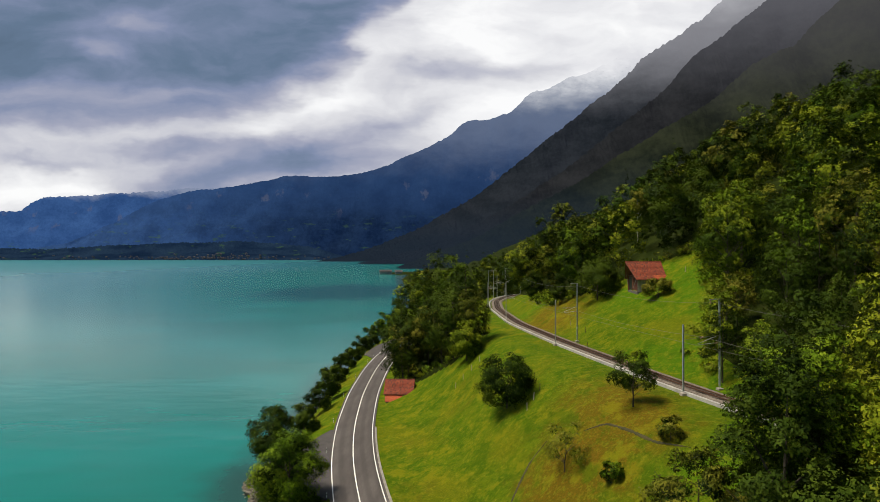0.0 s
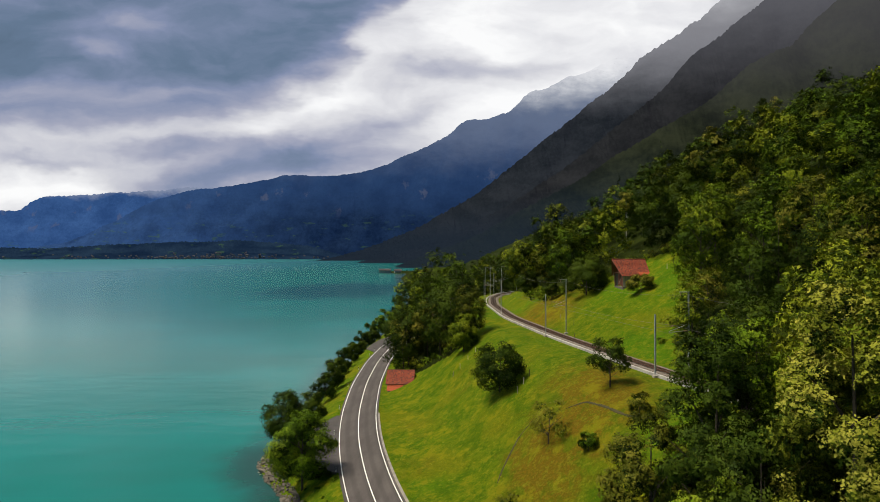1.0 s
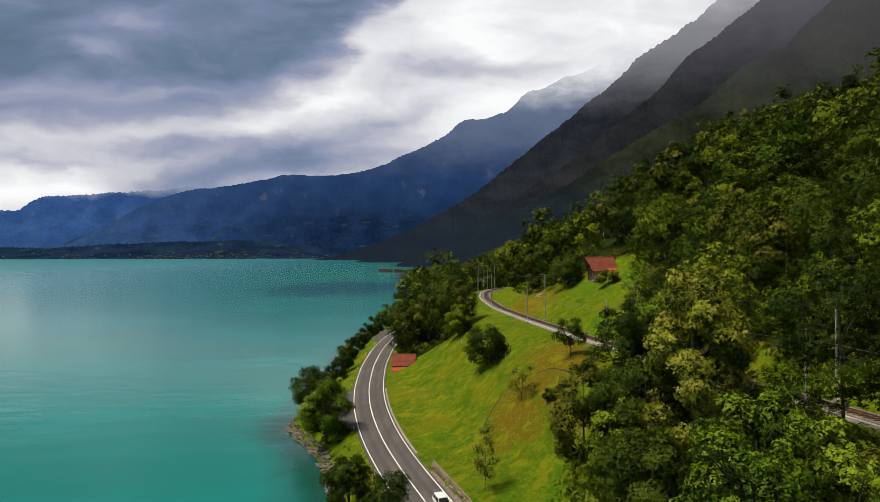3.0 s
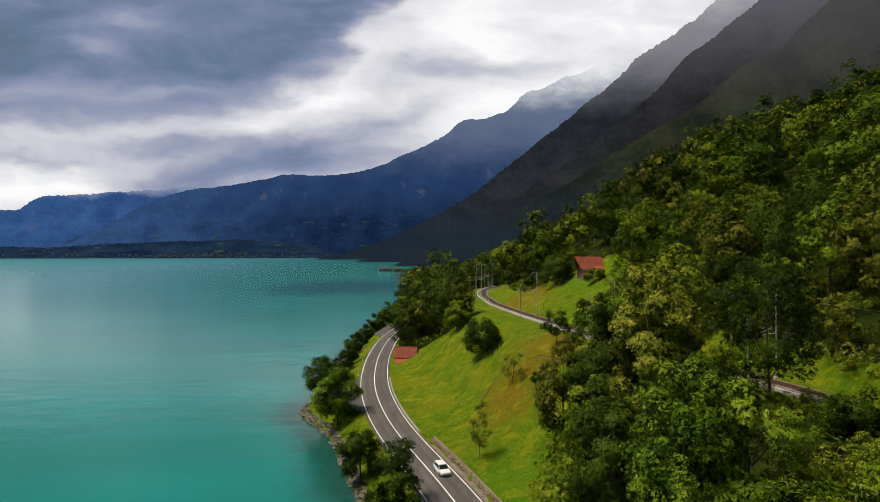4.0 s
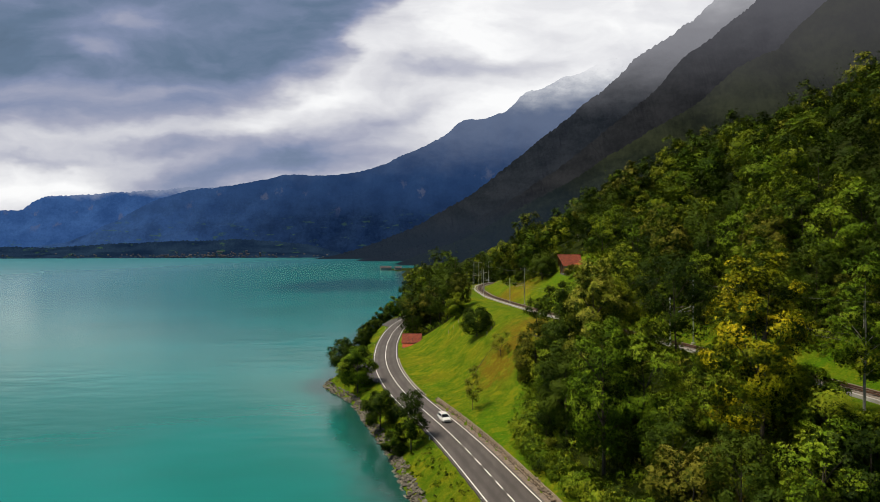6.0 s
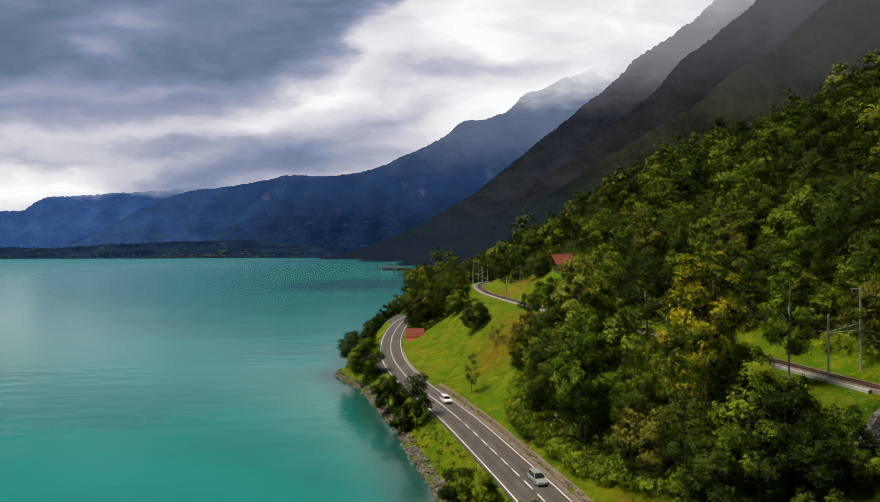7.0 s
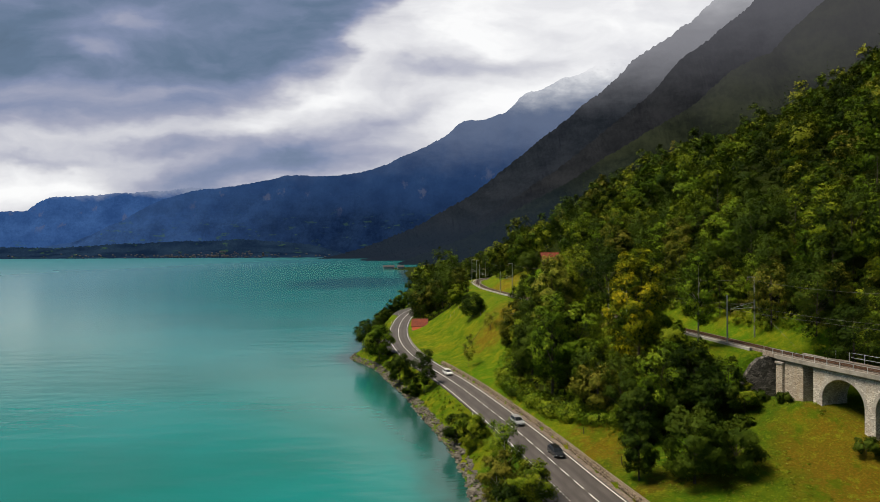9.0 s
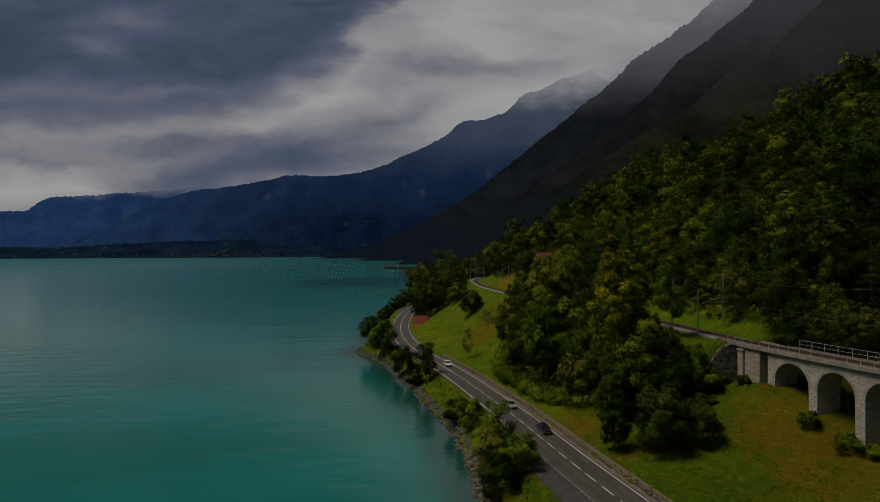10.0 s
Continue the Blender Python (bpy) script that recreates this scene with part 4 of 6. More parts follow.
def far_wood(name, pts, label, seed):
    """Distant wood: every tree a heap of leaf tufts, joined; the farther, the fewer and larger its sprays."""
    rng = np.random.default_rng(seed)
    kinds = {}
    for lod, (count, size, n_t) in enumerate(((1200, 0.38, 56), (500, 0.54, 48), (200, 0.84, 32), (80, 1.25, 24))):
        for k in range(7):
            r2 = np.random.default_rng(300 + k)
            if k < 5:
                kinds[lod, k] = crown(r2, (19, 17, 21, 16, 18)[k], (5.6, 6.0, 5.0, 5.8, 5.2)[k], 1.5, n_t, count, size, fuzz=0.10, whole=1.7)
            else:
                kinds[lod, k] = spruce(r2, (23, 20)[k - 5], (3.8, 3.4)[k - 5], 1.0, count, size * 0.6)
    sets, ids = [], []
    for x, y in pts[rng.uniform(size=len(pts)) < 0.52]:
        z, s = float(land(x, y)), rng.choice([0.62, 0.78, 0.9, 1.05, 1.25]) * rng.uniform(0.92, 1.08)
        if x < rail_x(y) - 3 and 190 < y < 340 and x > road_x(y):
            s *= 1.25
        if y > 500:
            z += float(smooth(500, 900, y) * (x - rail_x(y)) * -0.05)
        far = math.hypot(x, y + 40)
        lod = 0 if far < 190 else 1 if far < 300 else 2 if far < 480 else 3
        d = x - rail_x(y)
        fir = rng.uniform() < (0.10 if d < 110 else 0.45)
        k = rng.integers(5, 7) if fir else rng.integers(0, 5)
        tone = 1 if fir else rng.choice([0, 0, 0, 0, 1, 1, 1, 1, 2, 2, 3, 4])
        a = rng.uniform(0, 6.28)
        spin = np.array([[math.cos(a), -math.sin(a), 0], [math.sin(a), math.cos(a), 0], [0, 0, 1]])
        tall = np.array([s * rng.uniform(0.9, 1.12), s * rng.uniform(0.9, 1.12), s * rng.uniform(0.88, 1.12)])
        own = rng.uniform(-0.75, 0.55)
        # the inside always takes the dark tone, standing for shade in the crown
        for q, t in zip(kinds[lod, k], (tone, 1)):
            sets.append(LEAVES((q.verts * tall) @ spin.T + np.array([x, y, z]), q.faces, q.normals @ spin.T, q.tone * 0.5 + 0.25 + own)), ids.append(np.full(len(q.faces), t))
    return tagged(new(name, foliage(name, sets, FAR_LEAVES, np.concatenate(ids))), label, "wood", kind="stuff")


dist2 = np.hypot(far_spots[:, 0], far_spots[:, 1] + 60)
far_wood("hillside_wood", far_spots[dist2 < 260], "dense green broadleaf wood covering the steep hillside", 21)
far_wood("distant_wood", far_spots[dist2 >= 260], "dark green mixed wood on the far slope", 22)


# single trees and bushes
def lone(seed, x, y, h, r, base, n_leaf, size, mat, label, bark=None, lobes=18, girth=0.2, name="tree", group=""):
    t = make_tree(seed, h, r, base, int(n_leaf * (0.75 if n_leaf > 2500 else 1.6)), size * 1.08, mat, label, bark, lobes, girth, group, name)
    t.matrix_basis = Matrix.Translation((x, y, float(land(x, y)) - 0.1))
    return t


lone(31, 34.8, -9, 26.5, 5.8, 2.0, 18922, 0.205, m_leaf_gold, "tall tree with golden yellow-green foliage", lobes=44, girth=0.4)
lone(32, 26.6, 29, 25.5, 5.6, 1.0, 16820, 0.208, m_leaf_pale, "very tall yellow-green leafy tree above the road", lobes=48, girth=0.45)
lone(33, 22.5, 9, 24, 5.6, 0.5, 13666, 0.208, m_leaf_light, "tall light green tree with dense hanging foliage", lobes=44, girth=0.4)
lone(34, 29.0, 1, 11, 4.6, 0.6, 12615, 0.208, m_leaf, "fresh green leafy tree below the railway", lobes=40, girth=0.4)
lone(35, 20.5, 24, 15, 5.0, 1.0, 12615, 0.2, m_leaf_dark, "dark green leafy tree at the meadow's edge", lobes=40, girth=0.35)
lone(36, 31, 37, 17, 4.8, 2.0, 12615, 0.208, m_leaf, "tall green tree below the railway line", lobes=40, girth=0.4)
lone(56, 22.5, 41, 21.5, 4.4, 0.5, 11000, 0.2, m_leaf_dark, "tall dark green tree in front of the railway bend", lobes=36, girth=0.35)
lone(57, 18.8, 45, 15.5, 4.2, 0.3, 9000, 0.2, m_leaf_olive, "olive green leafy tree at the meadow's edge", lobes=34, girth=0.3)
lone(37, 39, -4, 11, 4.2, 2.0, 9461, 0.192, m_leaf_light, "airy fresh green tree beside the railway", lobes=30, girth=0.3)
lone(38, 45.6, -10, 19, 3.4, 1.5, 5600, 0.20, m_leaf_light, "slender pale-barked tree with thin foliage", m_pale_bark, 22, 0.22)
lone(55, 27.5, 46, 16, 4.6, 1.0, 10933, 0.192, m_leaf_light, "leafy fresh green tree at the meadow's edge", lobes=36, girth=0.3)
lone(39, 31.5, -20.5, 11, 3.8, 0.6, 5800, 0.23, m_leaf_dark, "dark green bushy tree above the road", lobes=30, girth=0.3)
lone(40, 33.5, -37, 11.0, 4.3, 0.2, 13666, 0.184, m_leaf_dark, "broad round green tree on the lower meadow", lobes=40, girth=0.3)
lone(58, 27.0, -33.6, 10.5, 2.6, 0.2, 5200, 0.2, m_leaf_dark, "slim dark green tree beside the road", lobes=30, girth=0.2)
lone(41, 39.5, -36.5, 7.6, 3.6, 0.0, 6060, 0.19, m_leaf_dark, "round dark green bush on the lower meadow", lobes=22, girth=0.15, name="bush")
lone(42, 27.5, -9, 10, 4.4, 0.4, 5220, 0.23, m_leaf_olive, "half-bare olive tree at the wood's edge", lobes=26, girth=0.25)
lone(43, 10.8, 98.5, 8.2, 4.7, 0.1, 12615, 0.16, m_leaf_dark, "dense round dark green bush on the meadow", lobes=36, girth=0.25, name="bush")
lone(44, 6.0, 136.5, 8.8, 4.0, 0.1, 6525, 0.22, m_leaf, "bushy green tree at the wood's edge", lobes=30, girth=0.22)
lone(45, 24.2, 77, 7.0, 2.8, 1.6, 1000, 0.20, m_leaf_dark, "crooked small dark tree beside the railway", lobes=14, girth=0.16)
lone(46, 14.9, 73.5, 6.0, 2.9, 1.0, 560, 0.14, m_leaf_olive, "sparse brownish fruit tree with bare twigs", lobes=14, girth=0.12)
lone(47, 6.8, 52.2, 9.8, 2.0, 1.0, 760, 0.14, m_leaf_olive, "thin sapling with sparse olive leaves", lobes=16, girth=0.09)
lone(48, 24.8, 66, 2.6, 1.5, 0.2, 507, 0.16, m_leaf_olive, "small scrubby bush in dry grass", lobes=8, girth=0.06, name="bush")
lone(49, 18.5, 66, 2.2, 1.3, 0.2, 507, 0.16, m_leaf_light, "small fresh green bush on the meadow", lobes=8, girth=0.05, name="bush")
lone(50, 37.7, 147, 9.6, 5.2, 0.6, 6525, 0.23, m_leaf_dark, "round leafy tree on the upper meadow", lobes=32, girth=0.3)
lone(51, 31.8, 163, 5.5, 2.2, 1.4, 1305, 0.19, m_leaf_dark, "small dark fruit tree on the upper meadow", lobes=12, girth=0.12)
lone(52, 44.4, 125, 3.4, 3.0, 0.6, 1885, 0.19, m_leaf_olive, "spreading fruit tree below the barn", lobes=16, girth=0.14)
lone(53, 29.5, 196, 8, 4.0, 0.3, 4350, 0.24, m_leaf_dark, "dark bushy tree beside the railway bend", lobes=22, girth=0.2)
lone(54, 60, 186, 17, 3.2, 7.0, 1015, 0.23, m_leaf_olive, "half-dead pale tree standing above the wood", m_pale_bark, 14, 0.26)
for i, (x, y, h) in enumerate(((55.0, -40.5, 2.2), (57.0, -46.8, 2.6), (59.5, -49.5, 2.0), (50.5, -22.0, 1.8), (47.5, -21.2, 2.4), (44.5, -22.2, 2.0), (52.3, -26.0, 1.5), (37.0, -30.0, 2.4), (46.0, -27.5, 1.2))):
    lone(80 + i, x, y, h, h * 0.8, 0.0, 700, 0.17, m_leaf if i % 3 else m_leaf_dark, "low leafy bush at the foot of the viaduct", lobes=9, girth=0.05, name="bush", group="viaduct bushes")
lone(90, 42.0, -22.5, 9.5, 3.4, 0.4, 4200, 0.22, m_leaf_dark, "dense dark green tree beside the abutment wall", lobes=28, girth=0.22)
lone(91, 44.6, -21.0, 5.5, 2.4, 0.2, 2600, 0.2, m_leaf_dark, "dark bushy tree at the abutment wall", lobes=20, girth=0.14)
lone(98, 45.2, -22.2, 10.5, 3.2, 0.2, 3600, 0.2, m_leaf_dark, "dark leafy tree in front of the abutment wall", lobes=24, girth=0.16)
lone(99, 47.2, -23.6, 5.0, 2.3, 0.1, 2400, 0.19, m_leaf, "bushy green tree at the foot of the abutment wall", lobes=18, girth=0.12)
lone(92, 39.6, -13.5, 9.0, 3.8, 0.4, 4600, 0.23, m_leaf, "leafy green tree below the railway bank", lobes=28, girth=0.22)
lone(93, 38.0, -20.0, 9.0, 3.8, 0.4, 4600, 0.23, m_leaf_dark, "dark leafy tree below the railway bank", lobes=28, girth=0.22)
lone(94, 42.6, -6.0, 5.0, 2.8, 0.2, 2600, 0.21, m_leaf_light, "young light green tree beside the railway", lobes=18, girth=0.12)
lone(95, 43.5, -15.0, 4.4, 2.6, 0.1, 2400, 0.2, m_leaf, "round green bush on the railway bank", lobes=16, girth=0.12, name="bush")
lone(96, 44.5, 6.0, 3.6, 2.4, 0.1, 2200, 0.2, m_leaf_light, "light green bush on the railway bank", lobes=14, girth=0.1, name="bush")
lone(97, 40.5, 12.0, 5.0, 3.0, 0.1, 2800, 0.21, m_leaf, "leafy green bush below the railway", lobes=18, girth=0.12, name="bush")
# shore trees
lone(60, -28.4, 105, 11.5, 4.8, 0.6, 7540, 0.23, m_leaf_dark, "dark brownish-green tree on the lake shore", lobes=34, girth=0.3)
lone(61, -22.3, 91, 13.0, 5.4, 0.6, 13666, 0.192, m_leaf_light, "broad bright green tree on the lake shore", lobes=40, girth=0.3)
lone(62, -13.2, 59, 9.4, 3.6, 0.4, 6090, 0.22, m_leaf_dark, "dark green tree at the water's edge", lobes=28, girth=0.25)
lone(63, -5.6, 41, 11.6, 3.4, 1.6, 5220, 0.20, m_leaf_dark, "upright dark tree between road and lake", lobes=26, girth=0.2)
lone(64, -8.8, 43, 5.0, 2.6, 0.2, 3190, 0.19, m_leaf, "low green bush on the stony shore", lobes=16, girth=0.12, name="bush")
lone(65, 1.9, 2.5, 6.4, 2.8, 0.2, 4350, 0.19, m_leaf_dark, "dark green bush above the stony shore", lobes=20, girth=0.14, name="bush")
lone(66, 4.6, -4, 6.4, 2.9, 0.2, 4640, 0.19, m_leaf, "bushy green tree above the stony shore", lobes=22, girth=0.14)
lone(67, 8.6, -25, 10.5, 3.2, 1.2, 3000, 0.18, m_leaf_light, "tall airy birch-like tree by the road", m_pale_bark, 26, 0.16)
lone(68, 6.8, -30, 8.0, 3.2, 0.6, 4350, 0.19, m_leaf_olive, "bushy yellow-green tree on the lake bank", m_pale_bark, 22, 0.14)
lone(69, 11.2, -36, 6.0, 3.2, 0.2, 4930, 0.19, m_leaf, "round bright green bush beside the layby", lobes=22, girth=0.12, name="bush")
lone(70, 7.0, -40, 7.0, 3.4, 0.2, 4930, 0.19, m_leaf_dark, "dense dark bush on the lake bank", lobes=22, girth=0.12, name="bush")
rng_b = np.random.default_rng(8)
shore_line = [make_tree(71, 7.2, 3.4, 0.2, 3200, 0.24, m_leaf_dark, "dark leafy bush in the row along the lake", lobes=20, girth=0.14, group="shore bushes", name="bush"),
              make_tree(72, 9.5, 3.4, 0.6, 3200, 0.24, m_leaf_dark, "dark green bushy tree in the row along the lake", lobes=20, girth=0.16, group="shore bushes"),
              make_tree(73, 11.5, 3.2, 1.5, 3200, 0.24, m_leaf_light, "tall light green tree in the row along the lake", lobes=22, girth=0.18, group="shore bushes")]
ROW = [(0, -29.5, 133, 0.7), (0, -29.5, 150, 0.95), (1, -28.9, 160, 0.95), (0, -30.5, 172, 0.8), (0, -31, 184, 0.9), (1, -31.5, 195, 0.85), (0, -31, 208, 1.0), (0, -31.5, 220, 0.95), (1, -30, 232, 0.95),
       (0, -30, 243, 0.9), (1, -29, 255, 1.05), (2, -27, 268, 1.15), (2, -25, 278, 1.2), (1, -22, 290, 1.2), (2, -18, 300, 1.1), (2, -20, 315, 1.2), (1, -14, 310, 1.2), (0, -26, 285, 1.0), (0, -27, 247, 0.8), (0, -29, 226, 0.6)]
used = set()
for j, x, y, s in ROW:
    if j in used:
        stand(shore_line[j], x, y, s, rng_b.uniform(0, 6.28))
    else:
        used.add(j)
        shore_line[j].matrix_basis = Matrix.Translation((x, y, float(land(x, y))))


# undergrowth along the wood's edges
rng_u = np.random.default_rng(15)
ux, uy = rng_u.uniform(-15, 100, 30000), rng_u.uniform(-70, 200, 30000)
inside = wooded(ux, uy)
rim = np.zeros(len(ux), bool)
for a in range(8):
    rim |= ~wooded(ux + 4.5 * math.cos(a * math.pi / 4), uy + 4.5 * math.sin(a * math.pi / 4))
near_w = ((ux < rail_x(uy)) & (uy < 60)) | ((ux < rail_x(uy) + 22) & (uy > -40) & (uy < 70))
sel = inside & (rim | near_w) & (np.abs(ux - rail_x(uy)) > 5.5)
ux, uy = ux[sel][:1000], uy[sel][:1000]
sets, ids = [], []
for x, y in zip(ux, uy):
    s = rng_u.uniform(0.8, 2.2)
    c = [(rng_u.uniform(-s, s) * 0.7, rng_u.uniform(-s, s) * 0.7, s * rng_u.uniform(0.2, 0.8)) for _ in range(5)]
    q = leaf_quads(rng_u, c, [s * rng_u.uniform(0.4, 0.75) for _ in range(5)], 60, 0.34)
    sets.append(q._replace(verts=q.verts + np.array([x, y, float(land(x, y))]))), ids.append(np.full(len(q.faces), rng_u.choice([0, 0, 1, 2, 3])))
tagged(new("undergrowth", foliage("undergrowth", sets, [m_leaf, m_leaf_dark, m_leaf_light, m_leaf_olive], np.concatenate(ids))),
       "tangled green shrubs along the edge of the wood", "undergrowth", kind="stuff")


def clumps(name, label, pts, low, high, quads, size, mats, seed):
    """Low leafy growth: small heaps of leaf sprays, joined."""
    rng = np.random.default_rng(seed)
    sets, ids = [], []
    for x, y in pts:
        s = rng.uniform(low, high)
        c = [(rng.uniform(-s, s) * 0.7, rng.uniform(-s, s) * 0.7, s * rng.uniform(0.1, 0.7)) for _ in range(4)]
        q = leaf_quads(rng, c, [s * rng.uniform(0.4, 0.75) for _ in range(4)], quads, size)
        sets.append(q._replace(verts=q.verts + np.array([x, y, float(land(x, y))]))), ids.append(np.full(len(q.faces), rng.integers(len(mats))))
    return tagged(new(name, foliage(name, sets, mats, np.concatenate(ids))), label, "shrubs", kind="stuff")


rng_c = np.random.default_rng(44)
cy = rng_c.uniform(-22, 46, 420)
cu = np.interp(cy, [-24, -12, 0, 28, 40, 54], [13.5, 12, 7.4, 7.4, 13.5, 22.5]) + rng_c.uniform(0, 3.2, 420)
clumps("edge_shrubs", "dense green shrubs at the foot of the trees", np.stack([road_x(cy) + cu, cy], 1), 1.0, 2.4, 110, 0.27, [m_leaf, m_leaf_dark, m_leaf, m_leaf_light], 45)
wx_, wy_ = rng_c.uniform(26, 60, 1500), rng_c.uniform(-58, -19, 1500)
fit_ = (wx_ < rail_x(wy_) - 2.9) & (wx_ > road_x(wy_) + 9) & (waves(wx_, wy_, 6, 2.0) > -0.1)
clumps("meadow_weeds", "low weeds and rank grass below the viaduct", np.stack([wx_, wy_], 1)[fit_][:520], 0.1, 0.34, 30, 0.10, [m_leaf_light, m_leaf_light, m_leaf_pale], 46)
bx_, by_ = rng_c.uniform(-34, 12, 2500), rng_c.uniform(-45, 120, 2500)
fit_ = (bx_ > shore_x(by_) + 1.6) & (bx_ < road_x(by_) - 5.2 - layby_w(by_) * 1.1)
clumps("bank_weeds", "rough grass and weeds on the lake bank", np.stack([bx_, by_], 1)[fit_][:380], 0.2, 0.7, 40, 0.15, [m_leaf, m_leaf_light, m_leaf_olive], 47)


# trodden path across the meadow
m_path = plain("trodden_earth", (0.026, 0.028, 0.006), (0.055, 0.045, 0.012), 0.8, 0.95, 0, 0.03, 8)
rng_p = np.random.default_rng(63)
foot = thing("footpath", Matrix(), "thin trodden earth footpath across the meadow", "path", kind="structure")
for stops in (((8.0, 74.0), (8.9, 76.2), (10.1, 78.2), (11.8, 80.5), (14.2, 81.6)), ((18.1, 77.5), (20.6, 76.0), (22.2, 72.2), (23.6, 67.0), (25.8, 63.2))):
    s = np.linspace(0, len(stops) - 1, 60)
    px_, py_ = np.interp(s, range(len(stops)), [p[0] for p in stops]), np.interp(s, range(len(stops)), [p[1] for p in stops])
    for _ in range(6):
        px_[1:-1], py_[1:-1] = (px_[:-2] + px_[2:]) / 2, (py_[:-2] + py_[2:]) / 2
    tx_, ty_ = np.gradient(px_), np.gradient(py_)
    ln_ = np.hypot(tx_, ty_)
    vs, fs = [], []
    for i in range(60):
        hw = 0.19 * math.sin(math.pi * (i + 0.6) / 60.2) ** 0.4 * rng_p.uniform(0.55, 1.2)
        for side in (-1, 0, 1):
            x, y = px_[i] + side * hw * ty_[i] / ln_[i], py_[i] - side * hw * tx_[i] / ln_[i]
            vs.append((x, y, float(land(x, y)) + (0.07 if side == 0 else 0.03)))
    for i in range(59):
        for k in range(2):
            fs.append((i * 3 + k, i * 3 + k + 1, i * 3 + k + 4, i * 3 + k + 3))
    mesh_part("track", mesh_of("track", vs, fs, m_path), foot)

# ---------------------------------------------------------------- road
SECTION = [(-4.25, ROAD_Z - 0.3)] + [(o, ROAD_Z + 0.06 * (1 - abs(o) / 4.2)) for o in np.linspace(-4.2, 4.2, 17)] + [(4.25, ROAD_Z - 0.3)]
road = tagged(strip("road", road_x, -130, 330, SECTION, m_asphalt),
              "grey two-lane asphalt lakeside road with white markings", "road", kind="structure")
road.data.attributes.new("across", "FLOAT", "POINT").data.foreach_set("value", np.tile([o for o, _ in SECTION], len(road.data.vertices) // len(SECTION)).astype(np.float32))
Z1 = ROAD_Z + 0.022
strip("edge_line", road_x, -23, 325, [(-3.78, Z1), (-3.62, Z1 + 0.002)], m_line, road)
for i in range(40):
    strip("dot", road_x, -24.6 - i * 1.1, -24.0 - i * 1.1, [(-3.78, Z1), (-3.62, Z1 + 0.002)], m_line, road, step=0.3)
strip("edge_line", road_x, -125, 325, [(3.62, Z1 + 0.002), (3.78, Z1)], m_line, road)
strip("centre_line", road_x, 36, 325, [(-0.09, ROAD_Z + 0.07), (0.09, ROAD_Z + 0.07)], m_line, road)
for i in range(30):
    y = 33.9 - i * 5.2
    strip("dash", road_x, y - 3.6, y, [(-0.08, ROAD_Z + 0.07), (0.08, ROAD_Z + 0.07)], m_line, road, step=0.5)

# ---------------------------------------------------------------- railway
ballast = tagged(strip("ballast_bed", rail_x, -110, 292, [(-2.0, RAIL_Z - 0.9), (-1.75, RAIL_Z - 0.22), (1.75, RAIL_Z - 0.22), (2.4, RAIL_Z - 0.9)], m_ballast, step=1.0, wobble=0.05),
                 "brown-grey ballast bed of a single railway track", "track bed", kind="structure")
track = thing("railway_track", Matrix(), "single metre-gauge railway track with rusty rails", "railway track", kind="structure")
for side in (-0.5, 0.5):
    strip("rail", rail_x, -110, 292, [(side - 0.06, RAIL_Z - 0.14), (side - 0.035, RAIL_Z), (side + 0.035, RAIL_Z), (side + 0.06, RAIL_Z - 0.14)], m_rail, track, step=1.0)
edge = tagged(strip("concrete_edging", rail_x, -16, 292, [(-2.75, RAIL_Z - 1.0), (-2.75, RAIL_Z - 0.12), (-2.3, RAIL_Z - 0.12), (-2.3, RAIL_Z - 0.5)], m_concrete, step=1.0),
              "pale concrete cable trough edging the railway", "edging", kind="structure")

# ---------------------------------------------------------------- laybys, verges and posts by the road
def wedge(name, y0, y1, inner, widths, mat, z, label, drop=0.5):
    """A patch beside the road: starts at the offset inner, with the widths (y, metres) outwards (minus: towards the lake)."""
    p, nrm = path_of(road_x, y0, y1, 1.0)
    wd = np.interp(p[:, 1], [q[0] for q in widths], [q[1] for q in widths])
    vs, fs = [], []
    for i in range(len(p)):
        for o, h in ((inner, z), (inner + wd[i], z - 0.02), (inner + wd[i] * 1.02, z - drop)):
            vs.append((p[i, 0] + nrm[i, 0] * o, p[i, 1] + nrm[i, 1] * o, h))
    for i in range(len(p) - 1):
        for j in range(2):
            q = (i * 3 + j, i * 3 + j + 1, i * 3 + j + 4, i * 3 + j + 3)
            fs.append(q if wd[i] < 0 else q[::-1])
    return tagged(new(name, mesh_of(name, vs, fs, mat)), label, "layby" if wd.min() < 0 else "verge", kind="structure")


wedge("layby", 91, 126, -4.2, [(91, -0.4), (95, -4.2), (104, -6.0), (114, -5.4), (122, -2.4), (126, -0.4)], m_dark_asphalt, ROAD_Z - 0.01, "dark asphalt layby beside the shore trees", 1.6)
wedge("layby", 212, 262, -4.2, [(212, -0.3), (219, -4.4), (240, -5.0), (262, -3.0)], m_dark_asphalt, ROAD_Z - 0.01, "dark asphalt layby above the lake", 1.6)
wedge("layby", -60, -21, -4.2, [(-60, -4.0), (-40, -3.6), (-26, -2.4), (-21, -0.3)], m_dark_asphalt, ROAD_Z - 0.01, "dark asphalt layby with a dotted edge line", 1.6)
wedge("verge", -110, 66, 4.2, [(-110, 1.0), (-20, 0.9), (0, 1.0), (18, 1.9), (28, 1.3), (66, 0.7)], m_gravel, ROAD_Z - 0.004, "stony gravel verge at the foot of the wall", 0.2)
wedge("verge", 74, 128, 4.2, [(74, 0.5), (128, 0.3)], m_deck, ROAD_Z + 0.02, "pale concrete kerb strip beside the road", 0.3)


